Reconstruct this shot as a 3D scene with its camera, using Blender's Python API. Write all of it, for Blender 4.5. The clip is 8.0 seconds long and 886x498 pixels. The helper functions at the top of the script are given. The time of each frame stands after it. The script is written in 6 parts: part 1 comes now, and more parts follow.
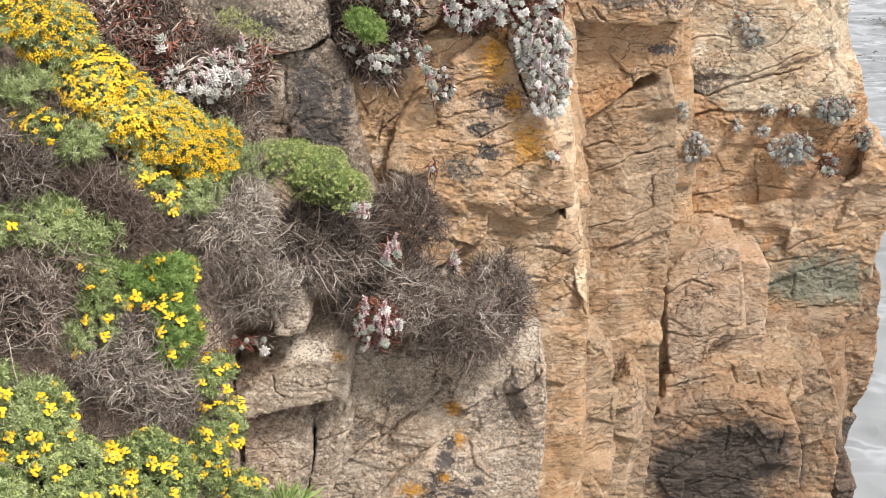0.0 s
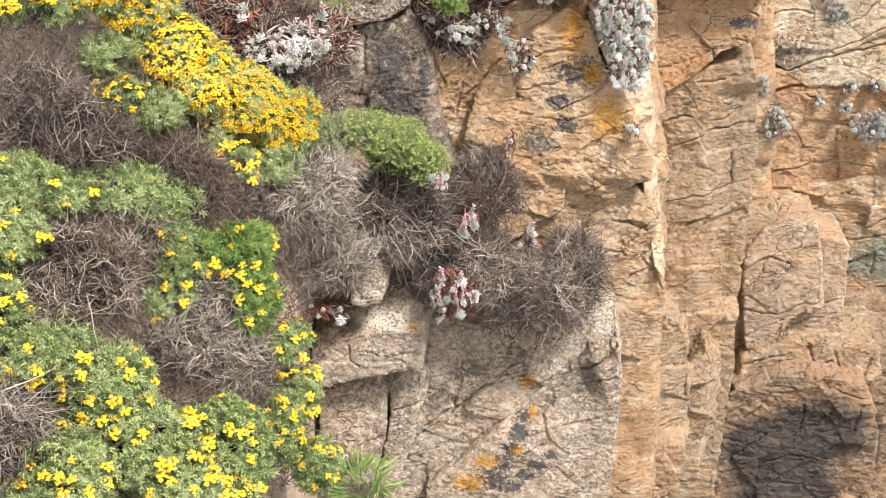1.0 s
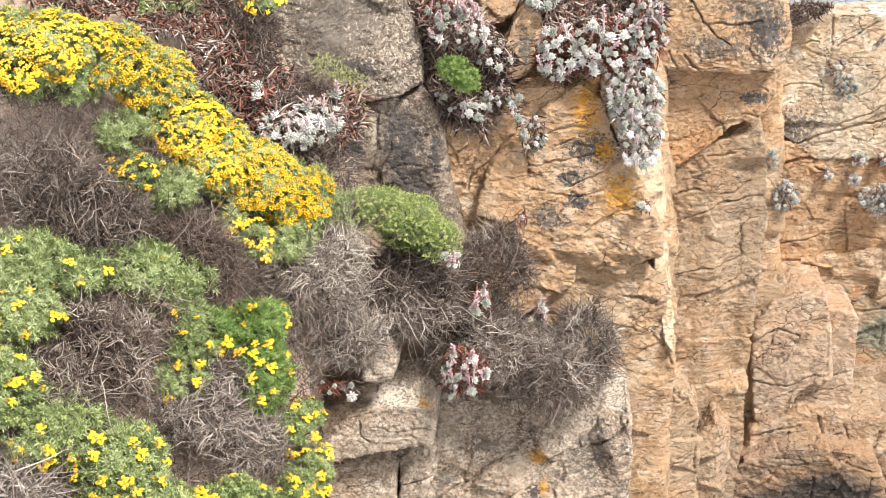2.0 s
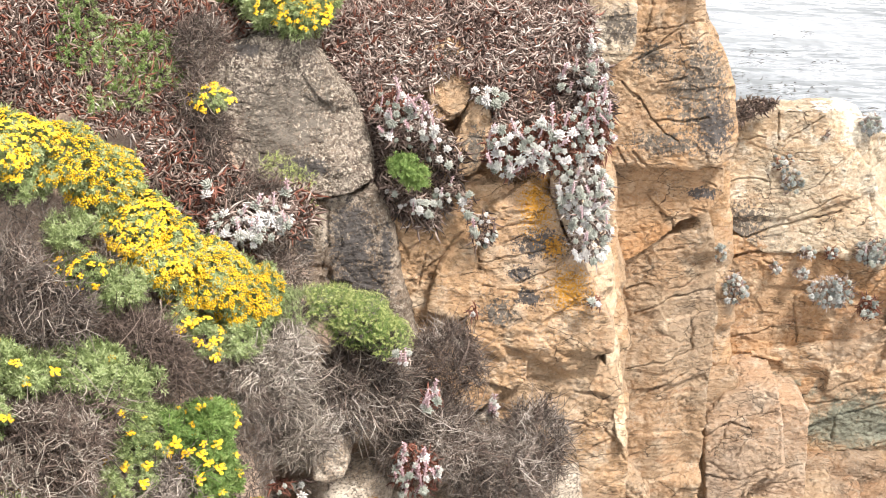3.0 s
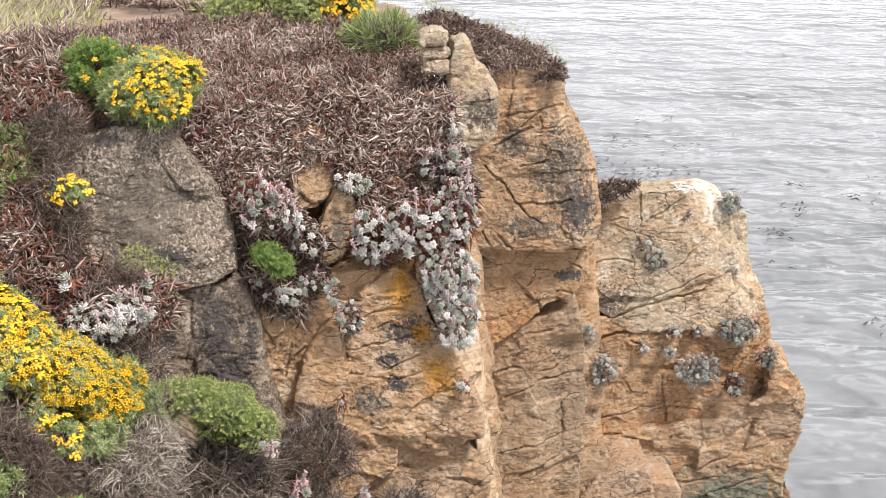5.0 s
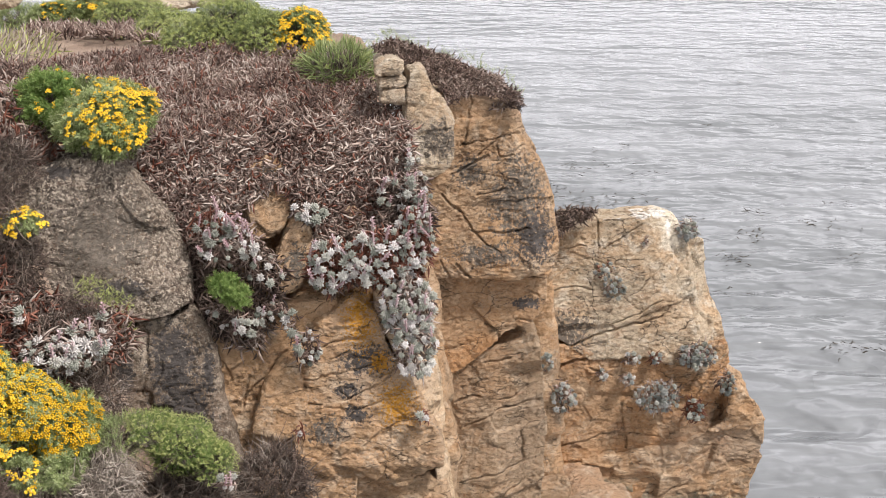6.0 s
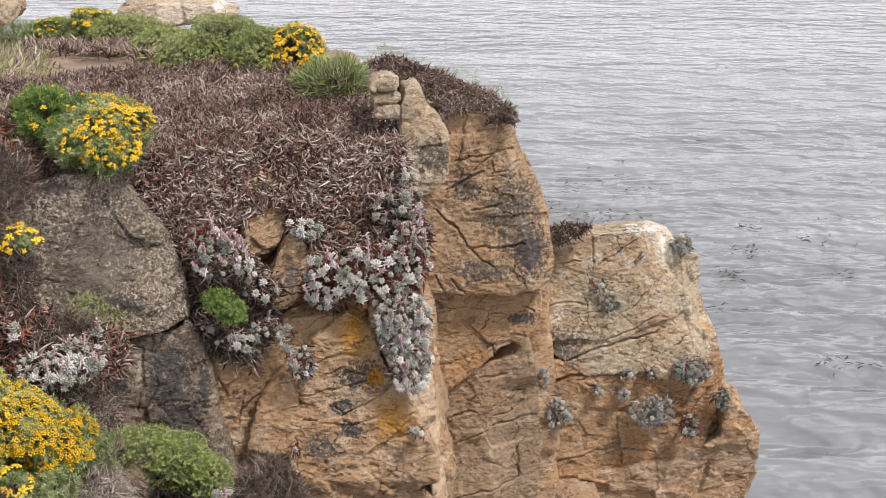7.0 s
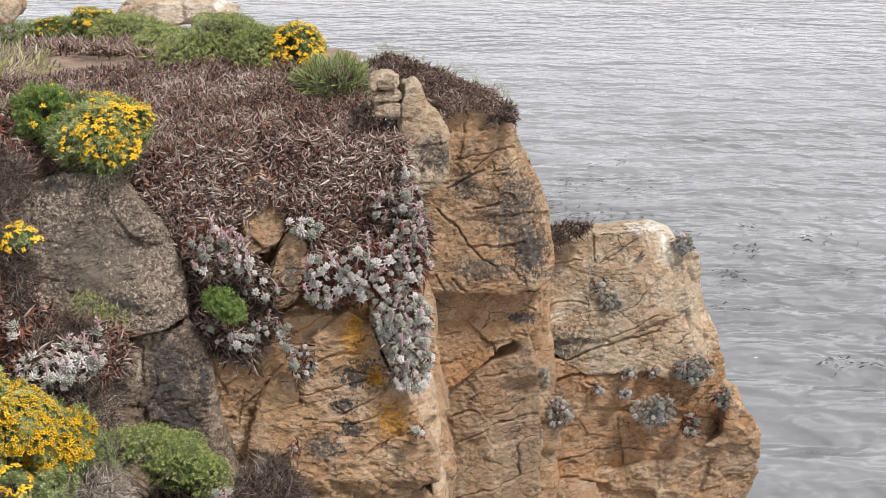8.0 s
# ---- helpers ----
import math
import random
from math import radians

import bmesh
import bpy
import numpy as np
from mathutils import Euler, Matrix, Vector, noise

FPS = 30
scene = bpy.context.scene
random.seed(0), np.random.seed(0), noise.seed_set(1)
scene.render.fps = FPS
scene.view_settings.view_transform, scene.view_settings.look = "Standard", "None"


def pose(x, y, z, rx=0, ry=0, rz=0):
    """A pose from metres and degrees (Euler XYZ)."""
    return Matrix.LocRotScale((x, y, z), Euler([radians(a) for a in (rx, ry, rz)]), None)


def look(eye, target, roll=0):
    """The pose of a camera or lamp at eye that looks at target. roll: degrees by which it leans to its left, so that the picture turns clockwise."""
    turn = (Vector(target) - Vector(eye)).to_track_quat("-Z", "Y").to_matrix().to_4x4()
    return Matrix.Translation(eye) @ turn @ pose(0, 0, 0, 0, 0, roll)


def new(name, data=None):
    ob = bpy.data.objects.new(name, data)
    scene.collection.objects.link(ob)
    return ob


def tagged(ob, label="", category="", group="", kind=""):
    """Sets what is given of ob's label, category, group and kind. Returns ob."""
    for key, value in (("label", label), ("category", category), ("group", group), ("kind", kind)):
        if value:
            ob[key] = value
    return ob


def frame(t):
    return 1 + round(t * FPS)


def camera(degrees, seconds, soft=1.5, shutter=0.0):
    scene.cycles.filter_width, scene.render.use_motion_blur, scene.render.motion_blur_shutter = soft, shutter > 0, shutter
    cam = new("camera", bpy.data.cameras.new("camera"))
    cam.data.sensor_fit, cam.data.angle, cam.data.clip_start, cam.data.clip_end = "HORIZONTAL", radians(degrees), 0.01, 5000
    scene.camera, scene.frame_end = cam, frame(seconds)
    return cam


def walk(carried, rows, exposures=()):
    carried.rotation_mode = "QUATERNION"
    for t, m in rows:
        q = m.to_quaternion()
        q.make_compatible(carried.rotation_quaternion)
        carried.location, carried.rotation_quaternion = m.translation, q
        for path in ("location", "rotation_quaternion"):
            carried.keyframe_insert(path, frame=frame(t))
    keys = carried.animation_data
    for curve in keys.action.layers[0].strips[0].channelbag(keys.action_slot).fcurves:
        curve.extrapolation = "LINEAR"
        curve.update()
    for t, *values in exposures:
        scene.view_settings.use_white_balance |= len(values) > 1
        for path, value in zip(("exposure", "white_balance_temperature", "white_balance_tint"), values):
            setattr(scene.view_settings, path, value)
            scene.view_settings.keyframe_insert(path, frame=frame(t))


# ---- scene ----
# camera: seconds, eye in metres, turn in degrees
cam = camera(32.0, 8.0, 0.55)
ROWS = [
    (0.0, 0.067, -0.113, 7.829, 66.160, 0.164, 1.154),
    (0.5, 0.051, -0.106, 7.826, 65.524, 0.272, 2.546),
    (1.0, 0.032, -0.108, 7.817, 65.182, 0.467, 3.922),
    (1.2, 0.032, -0.107, 7.823, 65.202, 0.499, 4.392),
    (2.3, -0.045, -0.051, 8.014, 68.221, -0.001, 3.880),
    (2.5, -0.027, -0.058, 8.017, 68.991, -0.037, 3.519),
    (3.0, -0.016, -0.031, 8.016, 70.375, -0.186, 2.424),
    (3.5, -0.010, -0.013, 8.006, 71.353, -0.297, 1.332),
    (4.0, -0.000, 0.000, 8.000, 72.100, -0.381, 0.123),
    (4.5, 0.013, 0.016, 7.992, 72.847, -0.307, -1.278),
    (5.0, 0.030, 0.030, 7.979, 73.687, -0.240, -2.509),
    (5.2, 0.030, 0.030, 7.979, 73.997, -0.210, -2.949),
    (6.3, 0.051, 0.047, 7.962, 75.058, -0.057, -4.256),
    (6.5, 0.051, 0.047, 7.962, 75.228, -0.057, -4.286),
    (7.0, 0.044, 0.034, 7.959, 75.430, -0.013, -4.317),
    (7.5, 0.053, 0.043, 7.955, 75.407, 0.022, -4.274),
    (8.0, 0.051, 0.057, 7.945, 75.428, 0.008, -4.273),
]
walk(cam, [(t, pose(*row)) for t, *row in ROWS],
     [(0.0, 0.47, 6500, 10), (0.5, 0.65, 6500, 10), (1.2, 0.76, 6500, 10), (2.5, 0.88, 6500, 10), (3.5, 0.87, 6500, 10), (4.5, 0.50, 6500, 11),
      (5.0, 0.37, 6500, 12), (6.5, -0.05, 6500, 13), (8.0, -0.12, 6500, 13)])

# ---------------------------------------------------------------- light: a bright, thin overcast over the sea
SUN_UP, SUN_ROUND = 55.0, 134.0
world = bpy.data.worlds.new("overcast")
scene.world = world
world.use_nodes = True
wn, wl = world.node_tree.nodes, world.node_tree.links
wn.clear()
sky = wn.new("ShaderNodeTexSky")
sky.sky_type, sky.sun_disc = "NISHITA", False
sky.sun_elevation, sky.sun_rotation = radians(SUN_UP), radians(SUN_ROUND)
sky.air_density, sky.dust_density, sky.ozone_density = 1.0, 6.0, 1.0
veil = wn.new("ShaderNodeHueSaturation")
veil.inputs["Saturation"].default_value = 0.18
cloud = wn.new("ShaderNodeMix")
cloud.data_type = "RGBA"
cloud.inputs["Factor"].default_value = 0.8
height = wn.new("ShaderNodeSeparateXYZ")
where = wn.new("ShaderNodeTexCoord")
fade = wn.new("ShaderNodeValToRGB")
fade.color_ramp.elements[0].color = (22.5, 22.6, 23.2, 1)
fade.color_ramp.elements[1].color = (6.0, 6.1, 6.4, 1)
fade.color_ramp.elements[1].position = 0.45
wl.new(where.outputs["Generated"], height.inputs[0])
wl.new(height.outputs["Z"], fade.inputs[0])
wl.new(fade.outputs[0], cloud.inputs[7])
back = wn.new("ShaderNodeBackground")
back.inputs["Strength"].default_value = 0.092
out = wn.new("ShaderNodeOutputWorld")
wl.new(sky.outputs[0], veil.inputs["Color"])
wl.new(veil.outputs[0], cloud.inputs[6])
wl.new(cloud.outputs[2], back.inputs[0])
wl.new(back.outputs[0], out.inputs[0])

sun_data = bpy.data.lights.new("sun", "SUN")
sun_data.energy, sun_data.angle, sun_data.color = 4.4, radians(10), (1.0, 0.965, 0.92)
sun = new("sun", sun_data)
sun.matrix_world = look((12.0, -1.6, 27.7), (0.0, 10.0, 4.0))

# ---------------------------------------------------------------- tools
rng = np.random.default_rng(11)
TABLE = rng.permutation(512)
VALUES = rng.random(512) * 2 - 1


def corner(i, j, k):
    return TABLE[(TABLE[(TABLE[i & 511] + j) & 511] + k) & 511]


def value_noise(p):
    q = np.floor(p).astype(int)
    f = p - q
    f = f * f * (3 - 2 * f)
    total = np.zeros(len(p))
    for a in (0, 1):
        for b in (0, 1):
            for c in (0, 1):
                w = (f[:, 0] if a else 1 - f[:, 0]) * (f[:, 1] if b else 1 - f[:, 1]) * (f[:, 2] if c else 1 - f[:, 2])
                total += w * VALUES[corner(q[:, 0] + a, q[:, 1] + b, q[:, 2] + c)]
    return total


def fbm(p, octaves=4, gain=0.5):
    total, amp = np.zeros(len(p)), 1.0
    for _ in range(octaves):
        total += amp * value_noise(p)
        p, amp = p * 2.03 + 17.3, amp * gain
    return total


def cells(p):
    """Distance to the nearest and second nearest cell point, the nearest point's key and the way to it."""
    q = np.floor(p).astype(int)
    n = len(p)
    d1, d2 = np.full(n, 9.0), np.full(n, 9.0)
    key, way = np.zeros(n, int), np.zeros((n, 3))
    for a in (-1, 0, 1):
        for b in (-1, 0, 1):
            for c in (-1, 0, 1):
                g = q + (a, b, c)
                h = corner(g[:, 0], g[:, 1], g[:, 2])
                s = g + 0.5 + 0.42 * np.stack([VALUES[h], VALUES[(h * 7 + 3) & 511], VALUES[(h * 13 + 5) & 511]], 1)
                v = p - s
                d = np.sqrt((v * v).sum(1))
                near = d < d1
                d2 = np.where(near, d1, np.minimum(d2, d))
                key, d1 = np.where(near, h, key), np.where(near, d, d1)
                way = np.where(near[:, None], v, way)
    return d1, d2, key, way


def mesh_object(name, verts, faces, material, parent=None, smooth=False):
    me = bpy.data.meshes.new(name)
    me.from_pydata(verts, [], faces)
    if material:
        me.materials.append(material)
    if smooth:
        me.shade_smooth()
    ob = new(name, me)
    ob.parent = parent
    return ob


def part(name, bm, material, parent, label=""):
    me = bpy.data.meshes.new(name)
    bm.to_mesh(me)
    bm.free()
    me.materials.append(material)
    ob = new(name, me)
    ob.parent = parent
    return tagged(ob, label)


def empty(name, place, label, category, group="", kind=""):
    ob = new(name)
    ob.location = place
    ob.empty_display_size = 0.1
    return tagged(ob, label, category, group, kind)


def many(name, templates, mats, material, parent, label="", kind="stuff", smooth=True):
    """One mesh of many small copies: templates are (verts, quads or triangles); mats is (n, 4, 4)."""
    mats = np.asarray(mats)
    pick = np.arange(len(mats)) % len(templates)
    V, Fv, at = [], [], 0
    for k, (tv, tf) in enumerate(templates):
        m = mats[pick == k]
        if not len(m):
            continue
        hv = np.c_[tv, np.ones(len(tv))]
        v = np.einsum("nij,vj->nvi", m[:, :3, :], hv)
        V.append(v.reshape(-1, 3))
        f = np.asarray(tf)[None] + (np.arange(len(m)) * len(tv))[:, None, None] + at
        Fv.append(f.reshape(-1, f.shape[2]))
        at += len(m) * len(tv)
    V = np.concatenate(V)
    if parent is not None:
        V = V - np.array(parent.location)
    me = bpy.data.meshes.new(name)
    me.vertices.add(len(V))
    me.vertices.foreach_set("co", V.ravel().astype(np.float32))
    loops = np.concatenate([f.ravel() for f in Fv])
    sizes = np.concatenate([np.full(len(f), f.shape[1]) for f in Fv])
    me.loops.add(len(loops))
    me.loops.foreach_set("vertex_index", loops.astype(np.int32))
    me.polygons.add(len(sizes))
    me.polygons.foreach_set("loop_start", np.concatenate([[0], np.cumsum(sizes)[:-1]]).astype(np.int32))
    me.polygons.foreach_set("loop_total", sizes.astype(np.int32))
    me.update(calc_edges=True)
    me.materials.append(material)
    if smooth:
        me.shade_smooth()
    ob = new(name, me)
    ob.parent = parent
    return tagged(ob, label, kind=kind)


def basis(z, spin, size, stretch=None):
    """Matrices whose z axis is the given way; spin round it, sized."""
    z = z / (np.linalg.norm(z, axis=1)[:, None] + 1e-9)
    ref = np.where(np.abs(z[:, 2:]) < 0.9, [[0.0, 0.0, 1.0]], [[1.0, 0.0, 0.0]])
    x = np.cross(ref, z)
    x /= np.linalg.norm(x, axis=1)[:, None] + 1e-9
    y = np.cross(z, x)
    c, s = np.cos(spin)[:, None], np.sin(spin)[:, None]
    x, y = c * x + s * y, c * y - s * x
    wide = size if stretch is None else size * stretch
    m = np.zeros((len(z), 4, 4))
    m[:, :3, 0], m[:, :3, 1], m[:, :3, 2] = x * wide[:, None], y * wide[:, None], z * size[:, None]
    m[:, 3, 3] = 1
    return m


def placed(points, ways, r, low, high, stretch=None):
    """Matrices at points along ways with random spin and a size between low and high."""
    n = len(points)
    m = basis(ways, r.random(n) * 6.283, low + (high - low) * r.random(n), stretch)
    m[:, :3, 3] = points
    return m


def inside(poly, x, y):
    poly = np.asarray(poly)
    hit = np.zeros(len(x), bool)
    j = len(poly) - 1
    for i in range(len(poly)):
        (xi, yi), (xj, yj) = poly[i], poly[j]
        hit ^= ((yi > y) != (yj > y)) & (x < (xj - xi) * (y - yi) / (yj - yi + 1e-12) + xi)
        j = i
    return hit


def in_polygon(poly, n, r, ragged=0.06):
    """n random points in a polygon, with an uneven border."""
    poly = np.asarray(poly)
    lo, hi = poly.min(0) - ragged, poly.max(0) + ragged
    got = np.zeros((0, 2))
    while len(got) < n:
        p = lo + (hi - lo) * r.random((n * 2, 2))
        shake = ragged * np.c_[value_noise(np.c_[p * 6, p[:, :1] * 0]), value_noise(np.c_[p * 6, p[:, :1] * 0 + 9])]
        q = p + 1.6 * shake
        got = np.concatenate([got, p[inside(poly, q[:, 0], q[:, 1])]])
    return got[:n]


def dome(centre, radii, n, r, tilt=(0.0, -0.45, 0.9), roll=0.0, lowest=-0.05):
    """Points and outward ways on the upper, outer side of an uneven mound."""
    t = np.array(tilt) / np.linalg.norm(tilt)
    d = r.normal(size=(n * 4, 3))
    d /= np.linalg.norm(d, axis=1)[:, None]
    d = d[d @ t > lowest][:n]
    uneven = 1 + 0.24 * value_noise(d * 2.2 + centre[0] * 3) + 0.15 * value_noise(d * 5 + 4)
    p = d * np.array(radii) * uneven[:, None]
    w = d / np.array(radii)
    w /= np.linalg.norm(w, axis=1)[:, None]
    c, s = math.cos(radians(roll)), math.sin(radians(roll))
    turn = np.array([[c, 0, s], [0, 1, 0], [-s, 0, c]])
    return p @ turn.T + np.array(centre), w @ turn.T


# ---------------------------------------------------------------- shader tools
def shader(name):
    m = bpy.data.materials.new(name)
    m.use_nodes = True
    nt = m.node_tree
    bsdf = nt.nodes["Principled BSDF"]
    return m, nt, bsdf


def node(nt, kind, **values):
    n = nt.nodes.new("ShaderNode" + kind)
    for k, v in values.items():
        n.inputs[k.replace("_", " ")].default_value = v
    return n


def noise_at(nt, vector, scale, detail=5.0, rough=0.55, distort=0.0):
    n = node(nt, "TexNoise", Scale=scale, Detail=detail, Roughness=rough, Distortion=distort)
    if vector:
        nt.links.new(vector, n.inputs["Vector"])
    return n.outputs["Fac"]


def steps(nt, value, low, high, to_low=0.0, to_high=1.0):
    n = nt.nodes.new("ShaderNodeMapRange")
    n.interpolation_type = "SMOOTHSTEP"
    for i, v in enumerate((low, high, to_low, to_high)):
        n.inputs[i + 1].default_value = v
    nt.links.new(value, n.inputs[0])
    return n.outputs[0]


def blend(nt, fac, a, b):
    n = nt.nodes.new("ShaderNodeMix")
    n.data_type = "RGBA"
    for sock, v in ((n.inputs[0], fac), (n.inputs[6], a), (n.inputs[7], b)):
        if isinstance(v, (int, float)):
            sock.default_value = v
        elif isinstance(v, tuple):
            sock.default_value = (*v, 1)
        else:
            nt.links.new(v, sock)
    return n.outputs[2]


def sums(nt, op, a, b):
    n = nt.nodes.new("ShaderNodeMath")
    n.operation = op
    for sock, v in ((n.inputs[0], a), (n.inputs[1], b)):
        if isinstance(v, (int, float)):
            sock.default_value = v
        else:
            nt.links.new(v, sock)
    return n.outputs[0]


def stretched(nt, scale, turn=(0, 0, 0)):
    g = nt.nodes.new("ShaderNodeNewGeometry")
    m = nt.nodes.new("ShaderNodeMapping")
    m.inputs["Scale"].default_value = scale
    m.inputs["Rotation"].default_value = [radians(a) for a in turn]
    nt.links.new(g.outputs["Position"], m.inputs["Vector"])
    return m.outputs[0]


def bumped(nt, bsdf, heights):
    """Chain of bumps: (height, strength, distance in metres)."""
    last = None
    for h, strength, dist in heights:
        b = node(nt, "Bump", Strength=strength, Distance=dist)
        nt.links.new(h, b.inputs["Height"])
        if last:
            nt.links.new(last, b.inputs["Normal"])
        last = b.outputs[0]
    nt.links.new(last, bsdf.inputs["Normal"])


def rock_material(name, base, warm, pale, grey=0.25, rust=0.3, cracks=1.0, speck_low=0.5, speck=(0.34, 0.31, 0.265), grain=0.4, mottle=0.0):
    """Weathered sandstone: broad tones, streaks along the beds, chips and hollows shaded in colour, thin cracks, and
    lichen and other patches where the block's attributes say.
    """
    m, nt, bsdf = shader(name)
    pos = stretched(nt, (1, 1, 1))
    layers = stretched(nt, (1.3, 1.3, 5.0), (0, 18, 0))
    big, mid, fine = noise_at(nt, pos, 1.5, 7, 0.62, 0.4), noise_at(nt, pos, 6.0, 7, 0.66, 0.3), noise_at(nt, pos, 40.0, 5, 0.65)
    streak = noise_at(nt, layers, 2.6, 6, 0.6, 0.8)
    col = blend(nt, steps(nt, big, 0.42, 0.58), base, warm)
    col = blend(nt, steps(nt, mid, 0.50, 0.66, 0, 0.75), col, pale)
    col = blend(nt, steps(nt, streak, 0.54, 0.70, 0, rust), col, (0.36, 0.165, 0.075))
    col = blend(nt, steps(nt, noise_at(nt, pos, 0.9, 6, 0.65, 0.6), 0.50, 0.64, 0, 0.3), col, tuple(0.55 * c + 0.45 * sum(base) / 3 for c in base))
    chips = stretched(nt, (1.0, 1.0, 1.8), (0, 18, 0))
    chip = noise_at(nt, chips, 17.0, 6, 0.72, 0.7)
    # relief shading put into colour: hollows and pits darkened, high spots paled
    col = blend(nt, steps(nt, fine, 0.36, 0.50, 0.5 * grain, 0.0), col, tuple(c * 0.45 for c in base))
    col = blend(nt, steps(nt, chip, 0.36, 0.46, 0.42, 0.0), col, tuple(c * 0.55 for c in warm))
    col = blend(nt, steps(nt, chip, 0.54, 0.66, 0.0, 0.5), col, pale)
    grit = noise_at(nt, pos, 110.0, 3, 0.75)
    col = blend(nt, steps(nt, grit, 0.54, 0.66, 0.0, 0.6 * grain), col, tuple(c * 1.08 for c in pale))
    col = blend(nt, steps(nt, noise_at(nt, pos, 75.0, 3, 0.8), 0.34, 0.44, 0.7 * grain, 0.0), col, tuple(c * 0.38 for c in base))
    pit = steps(nt, noise_at(nt, pos, 26.0, 4, 0.7), 0.64, 0.70)
    col = blend(nt, sums(nt, "MULTIPLY", pit, 0.7), col, tuple(c * 0.3 for c in base))
    if mottle:
        spots_ = noise_at(nt, pos, 24.0, 6, 0.82, 0.5)
        col = blend(nt, steps(nt, spots_, 0.51, 0.57, 0.0, mottle), col, pale)
        col = blend(nt, steps(nt, spots_, 0.40, 0.46, mottle, 0.0), col, tuple(c * 0.35 for c in base))

    def crust(attribute, col, colour, low, high, noise_scale, wild):
        a = nt.nodes.new("ShaderNodeAttribute")
        a.attribute_name = attribute
        edge = noise_at(nt, pos, noise_scale, 9, 0.80)
        fac = sums(nt, "ADD", a.outputs["Fac"], sums(nt, "MULTIPLY", sums(nt, "SUBTRACT", edge, 0.5), wild))
        return blend(nt, steps(nt, fac, low, high), col, colour)
    col = crust("pale", col, tuple(c * 1.04 for c in pale), 0.55, 1.0, 7.0, 2.2)
    specks = noise_at(nt, pos, 55.0, 3, 0.7)
    soft = sums(nt, "MULTIPLY", steps(nt, specks, 0.53, 0.58), steps(nt, noise_at(nt, pos, 2.6, 4), speck_low, speck_low + 0.16, 0, grey))
    col = blend(nt, soft, col, speck)
    col = crust("grey", col, (0.165, 0.138, 0.112), 0.84, 0.98, 30.0, 4.2)
    col = crust("green", col, (0.225, 0.222, 0.165), 0.45, 1.05, 7.0, 2.4)
    # broad, soft-edged dark brown patch
    col = crust("deep_brown", col, (0.085, 0.068, 0.056), 0.10, 0.60, 8.0, 1.5)
    col = crust("dark", col, (0.095, 0.083, 0.076), 0.62, 0.78, 32.0, 4.6)
    col = crust("white", col, (0.80, 0.745, 0.675), 0.55, 0.72, 16.0, 3.0)
    col = crust("orange", col, (0.50, 0.235, 0.03), 0.84, 0.94, 62.0, 6.0)
    nz = node(nt, "TexNoise", Scale=4.0, Detail=6.0, Roughness=0.6)
    nt.links.new(stretched(nt, (1, 1, 1)), nz.inputs["Vector"])

    def joints(scale, thin, wide, turn, flat, where, low, high):
        v = nt.nodes.new("ShaderNodeVectorMath")
        v.operation = "MULTIPLY_ADD"
        nt.links.new(nz.outputs["Color"], v.inputs[0])
        v.inputs[1].default_value = (0.26, 0.26, 0.26)
        nt.links.new(stretched(nt, (1.0, 1.0, flat), turn), v.inputs[2])
        c = nt.nodes.new("ShaderNodeTexVoronoi")
        c.feature = "DISTANCE_TO_EDGE"
        c.inputs["Scale"].default_value = scale
        nt.links.new(v.outputs[0], c.inputs["Vector"])
        return sums(nt, "MULTIPLY", steps(nt, c.outputs["Distance"], thin, wide, 1, 0), steps(nt, noise_at(nt, pos, where, 3), low, high))

    def ticks(scale, turn, width, where, low, high):
        """Short ragged cracks that run along the beds."""
        n = noise_at(nt, stretched(nt, (1.0, 1.0, 4.5), turn), scale, 4, 0.6, 0.6)
        off = sums(nt, "ABSOLUTE", sums(nt, "SUBTRACT", n, 0.5), 0.0)
        return sums(nt, "MULTIPLY", steps(nt, off, width * 0.4, width, 1, 0), steps(nt, noise_at(nt, pos, where, 4, 0.6), low, high))
    lines = [(joints(2.2, 0.002, 0.012, (10, 24, 0), 2.4, 1.7, 0.50, 0.56), 0.75), (joints(6.5, 0.004, 0.025, (-12, 14, 30), 4.2, 3.4, 0.53, 0.58), 0.4),
             (joints(13.0, 0.008, 0.05, (5, 26, 10), 3.4, 4.3, 0.56, 0.61), 0.22), (ticks(5.0, (6, 20, 0), 0.010, 5.0, 0.54, 0.60), 0.6), (ticks(9.0, (-8, 30, 40), 0.012, 7.0, 0.55, 0.62), 0.6)]
    for v, deep in lines:
        col = blend(nt, sums(nt, "MULTIPLY", v, deep * cracks), col, (0.075, 0.05, 0.035))
    nt.links.new(col, bsdf.inputs["Base Color"])
    bsdf.inputs["Roughness"].default_value = 0.88
    bsdf.inputs["Specular IOR Level"].default_value = 0.25

    def facets(scale, flat, turn):
        """Height of small broken planes, each tipped its own way."""
        v = nt.nodes.new("ShaderNodeVectorMath")
        v.operation = "MULTIPLY_ADD"
        nt.links.new(nz.outputs["Color"], v.inputs[0])
        v.inputs[1].default_value = (0.12, 0.12, 0.12)
        nt.links.new(stretched(nt, (scale, scale, scale * flat), turn), v.inputs[2])
        c = nt.nodes.new("ShaderNodeTexVoronoi")
        c.inputs["Scale"].default_value = 1.0
        nt.links.new(v.outputs[0], c.inputs["Vector"])
        way = nt.nodes.new("ShaderNodeVectorMath")
        way.operation = "SUBTRACT"
        nt.links.new(v.outputs[0], way.inputs[0])
        nt.links.new(c.outputs["Position"], way.inputs[1])
        tip = nt.nodes.new("ShaderNodeVectorMath")
